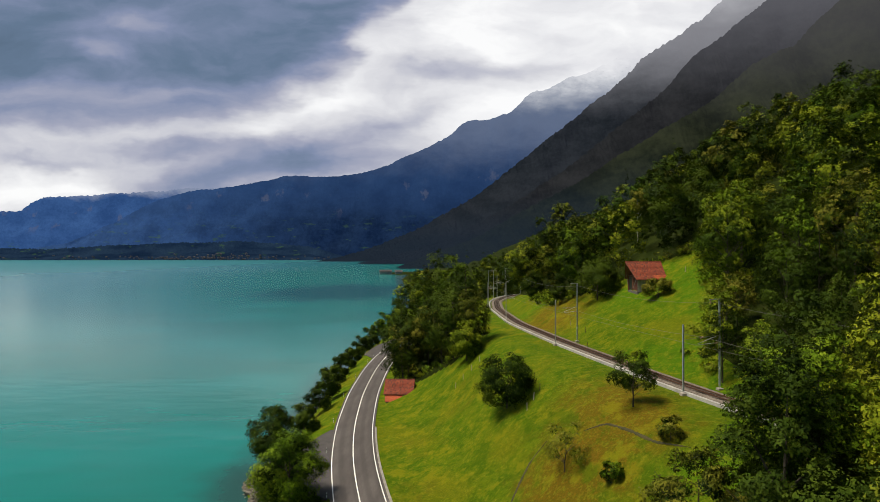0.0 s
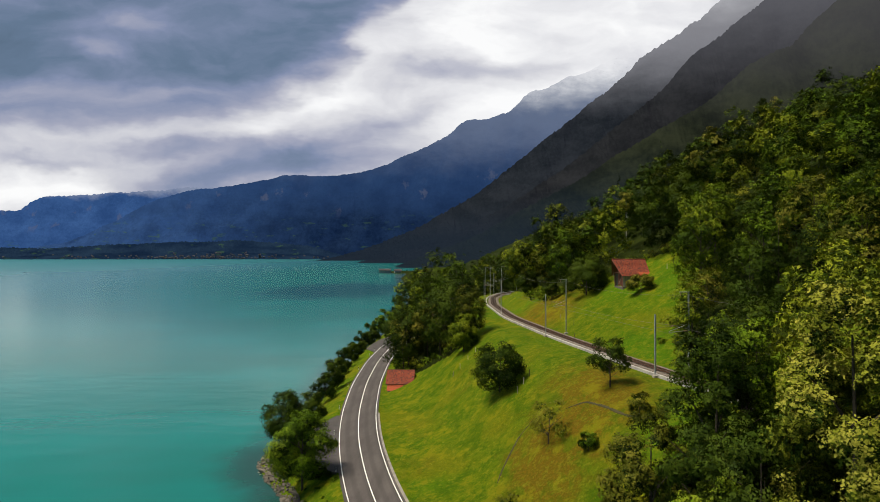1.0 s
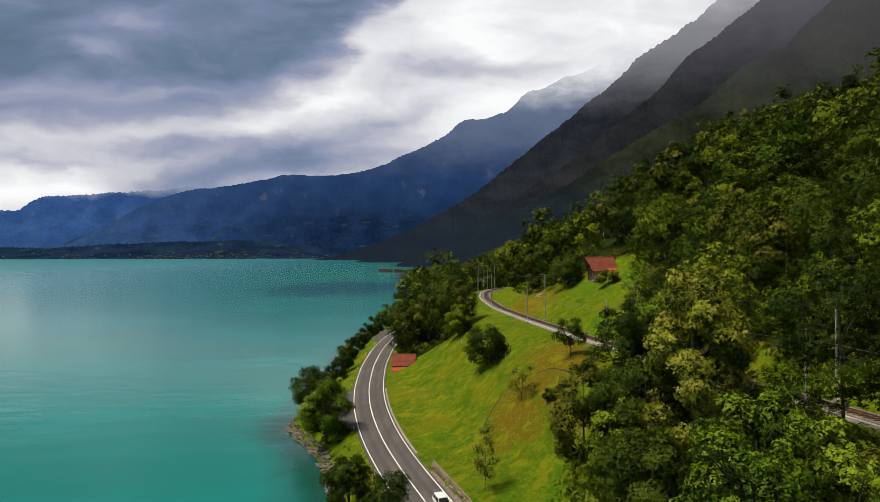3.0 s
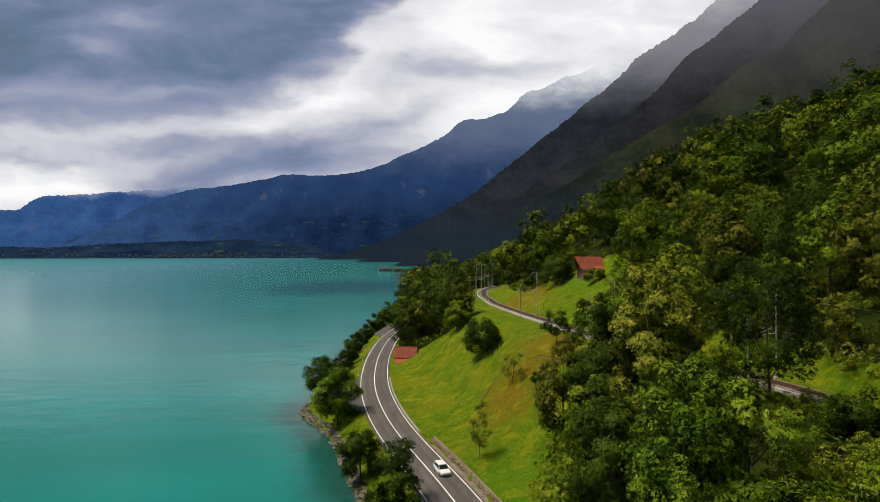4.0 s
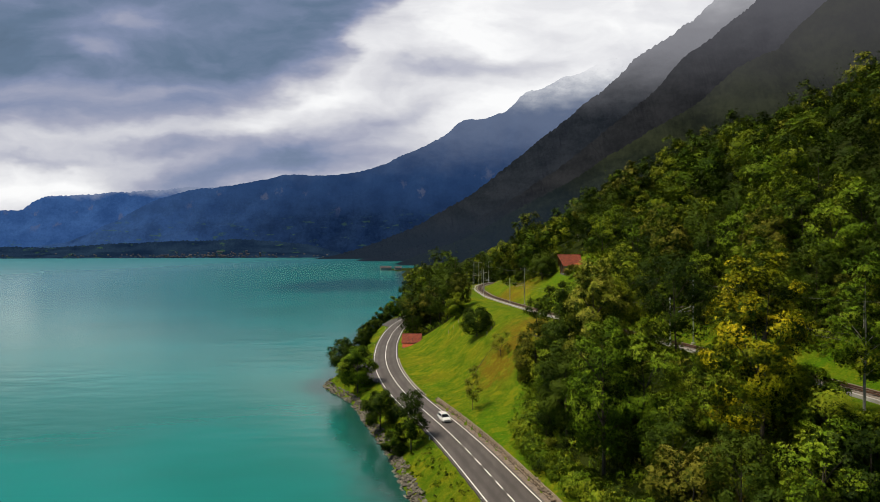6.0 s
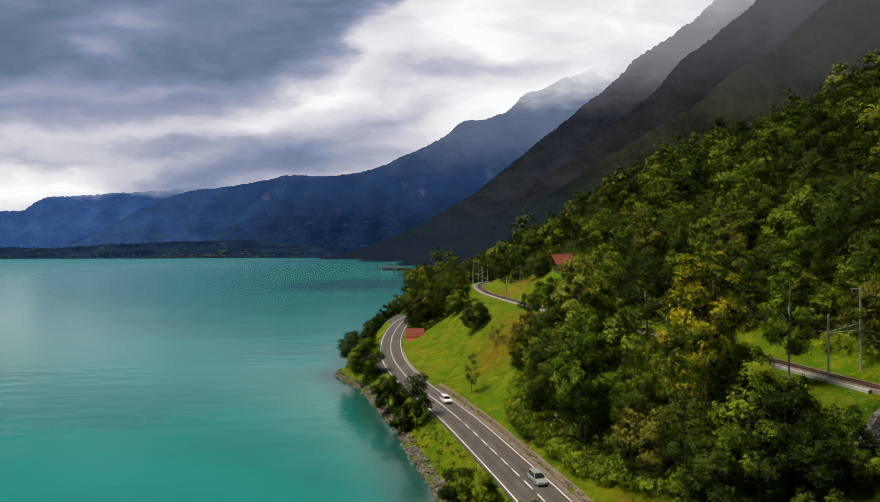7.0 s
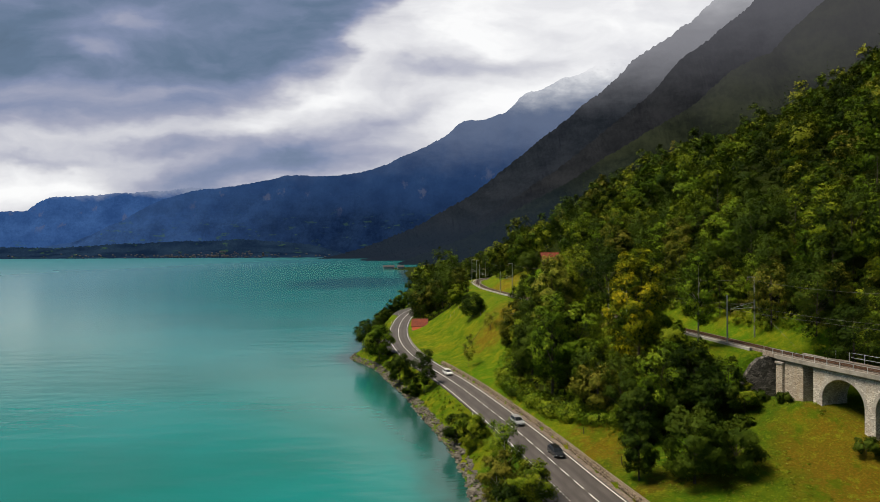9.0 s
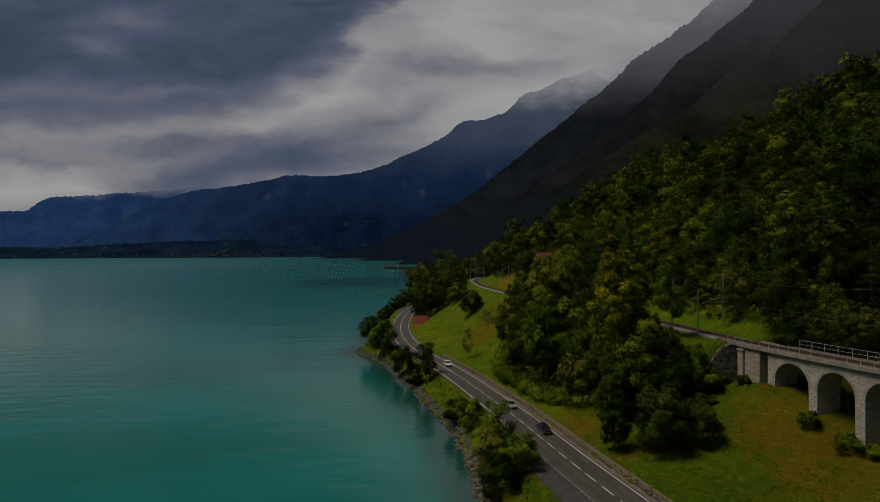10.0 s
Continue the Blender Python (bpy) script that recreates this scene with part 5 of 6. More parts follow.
def marker_post(x, y):
    z = float(land(x, y))
    t = thing("marker_post", pose(x, y, z - 0.1), "white plastic road marker post with black band", "marker post", "road marker posts")
    part("post", block(bmesh.new(), -0.06, 0.06, -0.05, 0.05, 0, 1.05, 0.02), m_line, t)
    part("band", block(bmesh.new(), -0.064, 0.064, -0.054, 0.054, 0.72, 0.9), m_rubber, t, "black band")
    return t


for y in (-14, 10, 40, 65, 90.5, 111, 131.5, 154.8, 179.2, 204.5, 215.8, 236):
    marker_post(float(road_x(y)) - 4.75, y)


# ---------------------------------------------------------------- stones: rough lumps shared between pieces
def lump(seed, flat=0.75):
    bm = bmesh.new()
    bmesh.ops.create_icosphere(bm, subdivisions=1, radius=0.5)
    r = random.Random(seed)
    for v in bm.verts:
        v.co = Vector((v.co.x * r.uniform(0.6, 1.3), v.co.y * r.uniform(0.6, 1.3), v.co.z * flat * r.uniform(0.5, 1.3)))
    return bm


def lump_mesh(seed, mat):
    me = bpy.data.meshes.new("stone")
    bm = lump(seed)
    bm.to_mesh(me)
    bm.free()
    me.materials.append(mat)
    return me


def joined(name, spots_, seeds, mat, parent):
    """Many small stones in one mesh: spots of (matrix)."""
    pats = [lump_mesh(s, mat) for s in seeds]
    data = [(np.array([v.co for v in p.vertices]), np.array([f.vertices[:] for f in p.polygons])) for p in pats]
    vs, fs, base = [], [], 0
    for i, m in enumerate(spots_):
        v, f = data[i % len(data)]
        mm = np.array(m)
        vs.append(v @ mm[:3, :3].T + mm[:3, 3]), fs.append(f + base)
        base += len(v)
    ob = mesh_part(name, mesh_of(name, np.concatenate(vs), np.concatenate(fs), mat), parent)
    ob["kind"] = "stuff"
    return ob


rs = random.Random(4)
riprap = thing("riprap", Matrix(), "grey-brown boulders piled along the lake shore", "boulders", kind="structure")
rocks = [lump_mesh(100 + i, m_rock) for i in range(8)]
rest = []
count = 0
for i in range(2000):
    y = rs.uniform(-75, 122)
    u = rs.uniform(-0.6, 1.9)
    x = float(shore_x(y)) + u
    s = rs.uniform(0.45, 1.25) * (1.25 if rs.random() < 0.15 else 0.8)
    m = Matrix.Translation((x, y, float(land(x, y)) + 0.08)) @ Euler((rs.uniform(-0.4, 0.4), rs.uniform(-0.4, 0.4), rs.uniform(0, 6.28))).to_matrix().to_4x4() @ Matrix.Diagonal((s * 1.2, s, s * 0.8, 1))
    if -20 < y < 45 and count < 290 and s > 0.5:
        mesh_part("stone", rocks[i % 8], riprap, at=m)
        count += 1
    else:
        rest.append(m)
joined("loose_stones", rest, range(120, 128), m_rock, riprap)

# dry stone wall on the hill side of the road
wall = thing("stone_wall", Matrix(), "low rough stone retaining wall along the road", "stone wall", kind="structure")
strip("wall_core", road_x, -110, 68, [(5.25, ROAD_Z - 0.3), (5.45, ROAD_Z + 1.05), (5.8, ROAD_Z + 1.1), (6.1, ROAD_Z + 0.9)], m_stone, wall, step=1.0, wobble=0.06)
bp, bn = path_of(road_x, -110, 69, 1.0)
vs, fs = [], []
for i in range(len(bp)):
    for o in (5.5, 6.3, 7.6, 9.0):
        x, y = bp[i] + bn[i] * o
        z = float(land(x, y))
        low = ROAD_Z + 1.12 + (o - 5.5) * 0.2 + rs.uniform(-0.05, 0.08)
        vs.append((x, y, low if o < 6 else (max(low, z + 0.06) if o < 8 else z - 0.05)))
fs = [(i * 4 + j, (i + 1) * 4 + j, (i + 1) * 4 + j + 1, i * 4 + j + 1)[::-1] for i in range(len(bp) - 1) for j in range(3)]
tagged(new("grass_bank", mesh_of("grass_bank", vs, [f[::-1] for f in fs], m_grass, None, True)), "grassy bank above the roadside stone wall", "bank", kind="structure")
wall_stones = [lump_mesh(140 + i, m_stone) for i in range(6)]
wp, wn = path_of(road_x, -110, 68, 0.52)
rest, count = [], 0
for i in range(len(wp)):
    for k in range(3):
        o = 5.26 + 0.10 * k + rs.uniform(-0.14, 0.10)
        z = ROAD_Z + 0.2 + 0.40 * k + rs.uniform(-0.09, 0.09) - (0.18 * k * (0.5 + 0.5 * math.sin(wp[i, 1] * 0.31)))
        if k == 2 and rs.random() < 0.35:
            continue
        s = rs.uniform(0.6, 1.35)
        yaw = math.atan2(wn[i, 1], wn[i, 0])
        m = Matrix.Translation((wp[i, 0] + wn[i, 0] * o, wp[i, 1] + wn[i, 1] * o, z)) @ Matrix.Rotation(yaw + rs.uniform(-0.25, 0.25), 4, "Z") @ Matrix.Diagonal((0.42 * s, 0.62 * s, 0.55 * s, 1))
        if -44 < wp[i, 1] < 10 and count < 300:
            mesh_part("stone", wall_stones[(i + k) % 6], wall, at=m)
            count += 1
        else:
            rest.append(m)
joined("small_stones", rest, range(130, 136), m_stone, wall)


# ---------------------------------------------------------------- catenary masts
def along(y, off):
    """A place beside the track, off metres to the right of it, and the track's bearing there."""
    x = float(rail_x(y))
    sl = float(rail_x(y + 0.5) - rail_x(y - 0.5))
    ln = math.hypot(1, sl)
    return x + off / ln, y - off * sl / ln, -math.atan2(sl, 1)


def mast(y, off, h, tall, arm=True, label=""):
    x, yy, yaw = along(y, off)
    t = thing("catenary_mast", pose(x, yy, RAIL_Z - 0.7, 0, 0, math.degrees(yaw)), label or ("tall galvanised steel railway mast with a top bracket" if tall else "short galvanised steel railway mast"), "railway mast", "catenary masts")
    part("foundation", block(bmesh.new(), -0.36, 0.36, -0.36, 0.36, -1.6, 0.5, 0.05), m_deck, t, "grey concrete foundation")
    bm = bmesh.new()
    for a in (-0.08, 0.08):
        block(bm, a - 0.016, a + 0.016, -0.08, 0.08, 0.7, h)
    block(bm, -0.08, 0.08, -0.02, 0.02, 0.7, h)
    part("pole", bm, m_galv, t)
    s = -1 if off > 0 else 1
    if arm:
        bm = tube(bmesh.new(), (0, 0, 6.6), (s * (abs(off) - 0.3), 0, 6.35), 0.05, 0.05, 6)
        tube(bm, (0, 0, 7.6), (s * (abs(off) - 0.2), 0, 6.5), 0.035, 0.035, 6)
        part("arm", bm, m_galv, t)
        part("insulator", tube(bmesh.new(), (s * 0.25, 0, 6.58), (s * 0.75, 0, 6.5), 0.09, 0.09, 8), m_porcelain, t, "brown ribbed insulator")
    if tall:
        part("bracket", block(bmesh.new(), -1.5 if s < 0 else -0.2, 0.2 if s < 0 else 1.5, -0.05, 0.05, h - 0.12, h + 0.02, 0.01), m_galv, t)
        part("insulator", tube(bmesh.new(), (s * 1.35, 0, h - 0.6), (s * 1.35, 0, h - 0.1), 0.08, 0.08, 8), m_porcelain, t, "brown ribbed insulator")
        part("sign", block(bmesh.new(), -0.2, 0.0, -0.17, -0.14, 3.0, 3.35), m_line, t, "small white plate")
    return t


PAIRS = [(-9.5, -2.5, -6.5, 5.0), (37.0, -3.0, 39.0, 3.4), (80.0, -3.0, 81.5, 3.5), (123.0, -3.0, 126.8, 3.1)]
for y, off, y_tall, off_tall in PAIRS:
    mast(y, off, 9.3, False, False)
    mast(y_tall, off_tall, 12.4, True)
    a, b = along(y, off), along(y_tall, off_tall)
    sp = thing("span_wire", Matrix(), "thin cross wire between two railway masts", "wire", "span wires")
    part("wire", tube(bmesh.new(), (a[0], a[1], RAIL_Z + 6.6), (b[0], b[1], RAIL_Z + 6.9), 0.025, 0.025, 5), m_wire, sp)
    part("insulator", tube(bmesh.new(), ((a[0] + b[0]) / 2 - 0.2, (a[1] + b[1]) / 2, RAIL_Z + 6.62), ((a[0] + b[0]) / 2 + 0.2, (a[1] + b[1]) / 2, RAIL_Z + 6.85), 0.09, 0.09, 8), m_porcelain, sp)
for y, off, h, tall in ((165, -2.6, 11.0, False), (212, -3.4, 8.6, False), (217, -3.0, 12.8, True), (248, -3.2, 12.0, True), (256, -3.2, 9.6, False), (266, -4.0, 12.4, True), (275, -4.6, 9.0, False)):
    mast(y, off, h, tall)

# contact and carrying wire, and the feeder on the tall masts
for nm, off, zz, sag in (("contact_wire", 0.0, 5.6, 0.0), ("carrying_wire", 0.0, 6.9, 0.6), ("feeder_wire", 2.1, 11.3, 0.9)):
    bm = bmesh.new()
    stops = [-95, -52] + [q[0] for q in PAIRS] + [165, 200, 238, 262]
    for a, b in zip(stops[:-1], stops[1:]):
        pts = []
        for k in range(7):
            y = a + (b - a) * k / 6
            q = along(y, off)
            pts.append((q[0], q[1], RAIL_Z + zz - sag * 4 * (k / 6) * (1 - k / 6)))
        for p, q in zip(pts[:-1], pts[1:]):
            tube(bm, p, q, 0.018, 0.018, 4)
    w_t = thing(nm, Matrix(), "thin overhead wire strung above the railway", "overhead wire")
    part("wire", bm, m_wire, w_t)

# guy wire with yellow sleeve by the viaduct mast
a, b = along(-6.5, 5.0), along(-19.0, 4.4)
guy = thing("guy_wire", Matrix(), "slanting steel guy wire of a railway mast", "wire")
part("wire", tube(bmesh.new(), (a[0], a[1], RAIL_Z + 6.5), (b[0], b[1], RAIL_Z - 0.4), 0.014, 0.014, 5), m_wire, guy)

# sleepers
sl_me = bpy.data.meshes.new("sleeper")
bm = block(bmesh.new(), -0.95, 0.95, -0.12, 0.12, -0.08, 0.06, 0.015)
bm.to_mesh(sl_me), bm.free()
sl_me.materials.append(m_sleeper)
sp, sn = path_of(rail_x, -105, 290, 0.66)
rest_v, rest_f, count = [], [], 0
for i in range(len(sp)):
    yaw = math.atan2(sn[i, 1], sn[i, 0])
    m = Matrix.Translation((sp[i, 0], sp[i, 1], RAIL_Z - 0.2)) @ Matrix.Rotation(yaw, 4, "Z")
    if -60 < sp[i, 1] < 125 and count < 300:
        mesh_part("sleeper", sl_me, track, at=m)
        count += 1
    else:
        mm = np.array(m)
        v = np.array([q.co for q in sl_me.vertices]) @ mm[:3, :3].T + mm[:3, 3]
        rest_f += [tuple(k + len(rest_v) for k in f.vertices) for f in sl_me.polygons]
        rest_v += list(v)
ob = mesh_part("far_sleepers", mesh_of("far_sleepers", rest_v, rest_f, m_sleeper), track)
ob["kind"] = "stuff"

# ---------------------------------------------------------------- viaduct
def masonry(name, tones, joint, course=0.36):
    """Coursed stone blocks with recessed joints."""
    m, n = material(name)
    a = n.node("ShaderNodeSeparateXYZ", {0: n.where})
    u = n.math("SUBTRACT", n.math("MULTIPLY", a.outputs[0], 1.247), n.math("MULTIPLY", a.outputs[1], 0.667))
    uv = n.node("ShaderNodeCombineXYZ", {0: u, 1: a.outputs[2], 2: 0.0}).outputs[0]
    warp = n.node("ShaderNodeVectorMath", {0: uv, 1: n.node("ShaderNodeTexNoise", {"Vector": n.where, "Scale": 1.3}).outputs["Color"]}, operation="ADD").outputs[0]
    br = n.node("ShaderNodeTexBrick", {"Vector": warp, "Color1": tones[0], "Color2": tones[1], "Mortar": joint, "Scale": 1.0, "Mortar Size": 0.025, "Bias": 0.0, "Brick Width": course * 2.0, "Row Height": course})
    g = n.noise(n.where, 3.0, 5, 0.65)
    col = n.mix(n.step(g, 0.3, 0.7, 0.0, 0.55), br.outputs[0], tones[2])
    col = n.mix(n.step(n.noise(n.scaled(n.where, 1, 1, 0.35), 0.5, 4, 0.6), 0.5, 0.7, 0.0, 0.55), col, tones[3])
    hgt = n.math("ADD", n.math("MULTIPLY", br.outputs[1], -1.0), n.math("MULTIPLY", g, 0.6))
    finish(n, col, 0.9, 0, hgt, 0.08, 0.3)
    return m


m_viaduct = masonry("viaduct_stone", [(0.36, 0.325, 0.285), (0.72, 0.67, 0.60), (0.48, 0.43, 0.375), (0.42, 0.33, 0.24)], (0.15, 0.135, 0.12), 0.27)
m_abutment = masonry("abutment_stone", [(0.035, 0.033, 0.030), (0.22, 0.20, 0.18), (0.05, 0.046, 0.038), (0.03, 0.036, 0.022)], (0.010, 0.010, 0.008), 0.32)
m_pillar = masonry("pillar_stone", [(0.34, 0.285, 0.23), (0.60, 0.53, 0.44), (0.38, 0.31, 0.24), (0.38, 0.27, 0.17)], (0.13, 0.11, 0.09), 0.30)

ARCHES = [(-30.4, -36.8), (-38.3, -44.4), (-45.9, -52.0), (-53.5, -59.6), (-61.1, -67.2), (-68.7, -74.8)]
CROWN, TOP = 21.35, RAIL_Z - 0.75


def soffit(y):
    """Underside of the masonry at y, or None where a pier stands."""
    for a, b in ARCHES:
        if b < y < a:
            k = (y - (a + b) / 2) / ((a - b) / 2)
            return CROWN - 3.3 + 3.3 * math.sqrt(max(0, 1 - k * k))
    return None


viaduct = thing("viaduct", Matrix(), "pale stone railway viaduct with round arches and concrete deck", "viaduct", kind="structure")
vs, fs = [], []


def quad(*pts):
    fs.append(tuple(range(len(vs), len(vs) + 4)))
    vs.extend(pts)


marks = sorted({-28.9, -78.1, *[v for ab in ARCHES for v in ab], *[b + (a - b) * (0.5 - 0.5 * math.cos(math.pi * k / 16)) for a, b in ARCHES for k in range(17)]}, reverse=True)
for y0, y1 in zip(marks[:-1], marks[1:]):
    s0 = soffit((y0 + y1) / 2)
    pts = {}
    for y in (y0, y1):
        for o in (-2.35, 2.35):
            q = along(y, o)
            low = float(land(q[0], q[1])) - 1.0
            if s0 is not None:
                e = soffit(y)
                low = e if e is not None else CROWN - 3.3
            pts[y, o] = (q[0], q[1], low)
    A, B, C, D = pts[y0, -2.35], pts[y1, -2.35], pts[y0, 2.35], pts[y1, 2.35]
    up = lambda p: (p[0], p[1], TOP)
    quad(A, B, up(B), up(A))
    quad(D, C, up(C), up(D))
    if s0 is not None:
        quad(B, A, C, D)
for ab in ARCHES:
    for y, flip in ((ab[0], 1), (ab[1], 0)):
        p, q = along(y, -2.35), along(y, 2.35)
        lo = min(float(land(p[0], p[1])), float(land(q[0], q[1]))) - 1.0
        f4 = [(p[0], p[1], lo), (q[0], q[1], lo), (q[0], q[1], CROWN - 3.3), (p[0], p[1], CROWN - 3.3)]
        quad(*(f4 if flip else f4[::-1]))
p, q = along(-28.9, -2.35), along(-28.9, 2.35)
quad((q[0], q[1], 12), (p[0], p[1], 12), (p[0], p[1], TOP), (q[0], q[1], TOP))
mesh_part("masonry", mesh_of("masonry", vs, fs, m_viaduct), viaduct)

# arch rings of wedge stones
m_ring = varied("ring_stone", [(0.30, 0.265, 0.23), (0.45, 0.41, 0.36), (0.36, 0.325, 0.285), (0.52, 0.48, 0.42)], 1.5)
bm = block(bmesh.new(), -0.05, 0.35, -0.25, 0.25, 0.0, 0.5, 0.02)
ring_me = bpy.data.meshes.new("voussoir")
bm.to_mesh(ring_me), bm.free()
ring_me.materials.append(m_ring)
for a, b in ARCHES:
    for k in range(19):
        th = math.pi * (k + 0.5) / 19
        y = (a + b) / 2 + math.cos(th) * (a - b) / 2
        z = CROWN - 3.3 + 3.3 * math.sin(th)
        x, yy, yaw = along(y, -2.35)
        mesh_part("voussoir", ring_me, viaduct, at=Matrix.Translation((x, yy, z)) @ Matrix.Rotation(yaw, 4, "Z") @ Matrix.Rotation(-(math.pi / 2 - th), 4, "X"))

strip("deck", rail_x, -108, -20.8, [(-2.5, RAIL_Z - 1.0), (-2.85, RAIL_Z - 0.75), (-2.85, RAIL_Z - 0.15), (-2.45, RAIL_Z - 0.15), (-2.45, RAIL_Z - 0.45), (2.45, RAIL_Z - 0.45),
      (2.45, RAIL_Z - 0.15), (2.85, RAIL_Z - 0.15), (2.85, RAIL_Z - 0.75), (2.5, RAIL_Z - 1.0)], m_deck, viaduct, "weathered concrete deck edge", step=1.0)
strip("deck_soffit", rail_x, -108, -20.8, [(2.6, RAIL_Z - 0.95), (-2.6, RAIL_Z - 0.95)], m_mortar, viaduct, "", step=1.0)

# abutment, pillar and side span
bm = bmesh.new()
ab = thing("abutment", Matrix(), "dark mossy stone abutment wall below the railway", "abutment wall", kind="structure")
vs, fs = [], []
for i in range(25):
    x = 46.6 + 7.6 * i / 24
    yf = -19.3 - 1.0 * i / 24
    top = float(land(x, -18.2)) + 0.12 - 2.8 * (1 - i / 24) + rs.uniform(-0.12, 0.12)
    vs += [(x, yf - 0.4, 9.0), (x, yf, top), (x, yf + 0.95, top + 0.03), (x, yf + 0.95, 9.0)]
for i in range(24):
    for j in range(3):
        fs.append((i * 4 + j, i * 4 + j + 4, i * 4 + j + 5, i * 4 + j + 1))
fs += [(0, 1, 2, 3), (99, 98, 97, 96)]
mesh_part("wall_face", mesh_of("wall_face", vs, fs, m_abutment), ab)
x, y, yaw = along(-23.0, -2.4)
part("pillar", block(bmesh.new(), -0.5, 1.2, -0.7, 0.7, -9.0, 0.0, 0.06), m_pillar, ab, "pale stone corner pillar", at=pose(x, y, RAIL_Z - 1.25, 0, 0, math.degrees(yaw)))
part("pillar_cap", block(bmesh.new(), -0.62, 1.2, -0.82, 0.82, -0.3, 0.12, 0.05), m_deck, ab, "grey capstone", at=pose(x, y, RAIL_Z - 1.25, 0, 0, math.degrees(yaw)))
x, y, yaw = along(-25.6, -0.5)
part("side_wall", block(bmesh.new(), -1.95, 2.8, -1.7, 2.0, -9.5, -0.02, 0.03), m_pillar, ab, "brownish stone block under the deck", at=pose(x, y, RAIL_Z - 0.98, 0, 0, math.degrees(yaw)))


def railing(name, off, y0, y1, h, step, label, two):
    t = thing(name, Matrix(), label, "railing", kind="structure")
    n_p = int((y0 - y1) / step)
    base = RAIL_Z - 0.15
    for i in range(n_p + 1):
        x, y, yaw = along(y0 - i * step, off)
        part("post", block(bmesh.new(), -0.04, 0.04, -0.04, 0.04, 0, h), m_galv, t, at=pose(x, y, base, 0, 0, math.degrees(yaw)))
    for zz in two:
        p, nr = path_of(lambda v: rail_x(v) + off * 1.03, y1, y0, 2.0)
        bm = bmesh.new()
        for a, b in zip(p[:-1], p[1:]):
            tube(bm, (a[0], a[1], base + zz), (b[0], b[1], base + zz), 0.035, 0.035, 5)
        part("rail", bm, m_galv, t)
    return t


railing("hand_railing", 3.4, -27.5, -100, 1.35, 2.4, "galvanised steel handrail along the viaduct walkway", (0.6, 1.3))
railing("edge_railing", -2.7, -19.5, -100, 0.9, 2.0, "low thin steel rail on the viaduct edge", (0.85,))
strip("walkway", rail_x, -100, -26.5, [(2.4, RAIL_Z - 0.2), (2.4, RAIL_Z - 0.14), (3.5, RAIL_Z - 0.14), (3.5, RAIL_Z - 0.3)], m_ballast, viaduct, "grey gravel walkway", step=1.0)


# ---------------------------------------------------------------- barn and roadside hut
def tiled(bm, x0, x1, y0, z0, y1, z1, rows, rng, thick=0.05, ridge=0.0):
    """A roof slope from the eave (y0, z0) to the ridge (y1, z1) in overlapping, slightly uneven courses; it reaches ridge metres farther along the ridge."""
    eave = x0
    for i in range(rows):
        a, b = i / rows, (i + 1.25) / rows
        ya, za, yb, zb = y0 + (y1 - y0) * a, z0 + (z1 - z0) * a, y0 + (y1 - y0) * min(b, 1), z0 + (z1 - z0) * min(b, 1)
        x0 = eave - ridge * a
        n_c = max(6, int((x1 - x0) / 0.3))
        for j in range(n_c):
            xa, xb = x0 + (x1 - x0) * j / n_c, x0 + (x1 - x0) * (j + 1) / n_c - 0.015
            d = rng.uniform(-0.012, 0.02)
            v = [bm.verts.new(p) for p in ((xa, ya, za + thick + d), (xb, ya, za + thick + d), (xb, yb, zb + d), (xa, yb, zb + d), (xa, ya, za + d), (xb, ya, za + d))]
            bm.faces.new((v[0], v[1], v[2], v[3])), bm.faces.new((v[4], v[5], v[1], v[0]))
    return bm


def slab(bm, x0, x1, y0, z0, y1, z1, t=0.12, ridge=0.0):
    """Roof boarding below the tiles."""
    top = [bm.verts.new(p) for p in ((x0, y0, z0), (x1, y0, z0), (x1, y1, z1), (x0 - ridge, y1, z1))]
    low = [bm.verts.new((v.co.x, v.co.y, v.co.z - t)) for v in top]
    bm.faces.new(top), bm.faces.new(low[::-1])
    for i in range(4):
        bm.faces.new((top[i], low[i], low[(i + 1) % 4], top[(i + 1) % 4]))
    return bm


def boards(bm, x0, x1, y, z0, z1, rng, wid=0.24, side=None):
    """Upright boards along x at y; side swaps the axes for a gable, with the height as a function."""
    n_b = int((x1 - x0) / wid)
    for i in range(n_b):
        a, b = x0 + (x1 - x0) * i / n_b, x0 + (x1 - x0) * (i + 1) / n_b - 0.02
        d = rng.uniform(0, 0.03)
        top = z1((a + b) / 2) if callable(z1) else z1
        if side:
            block(bm, y - 0.03 - d, y + 0.03, a, b, z0, top)
        else:
            block(bm, a, b, y - 0.03 - d, y + 0.03, z0, top)
    return bm


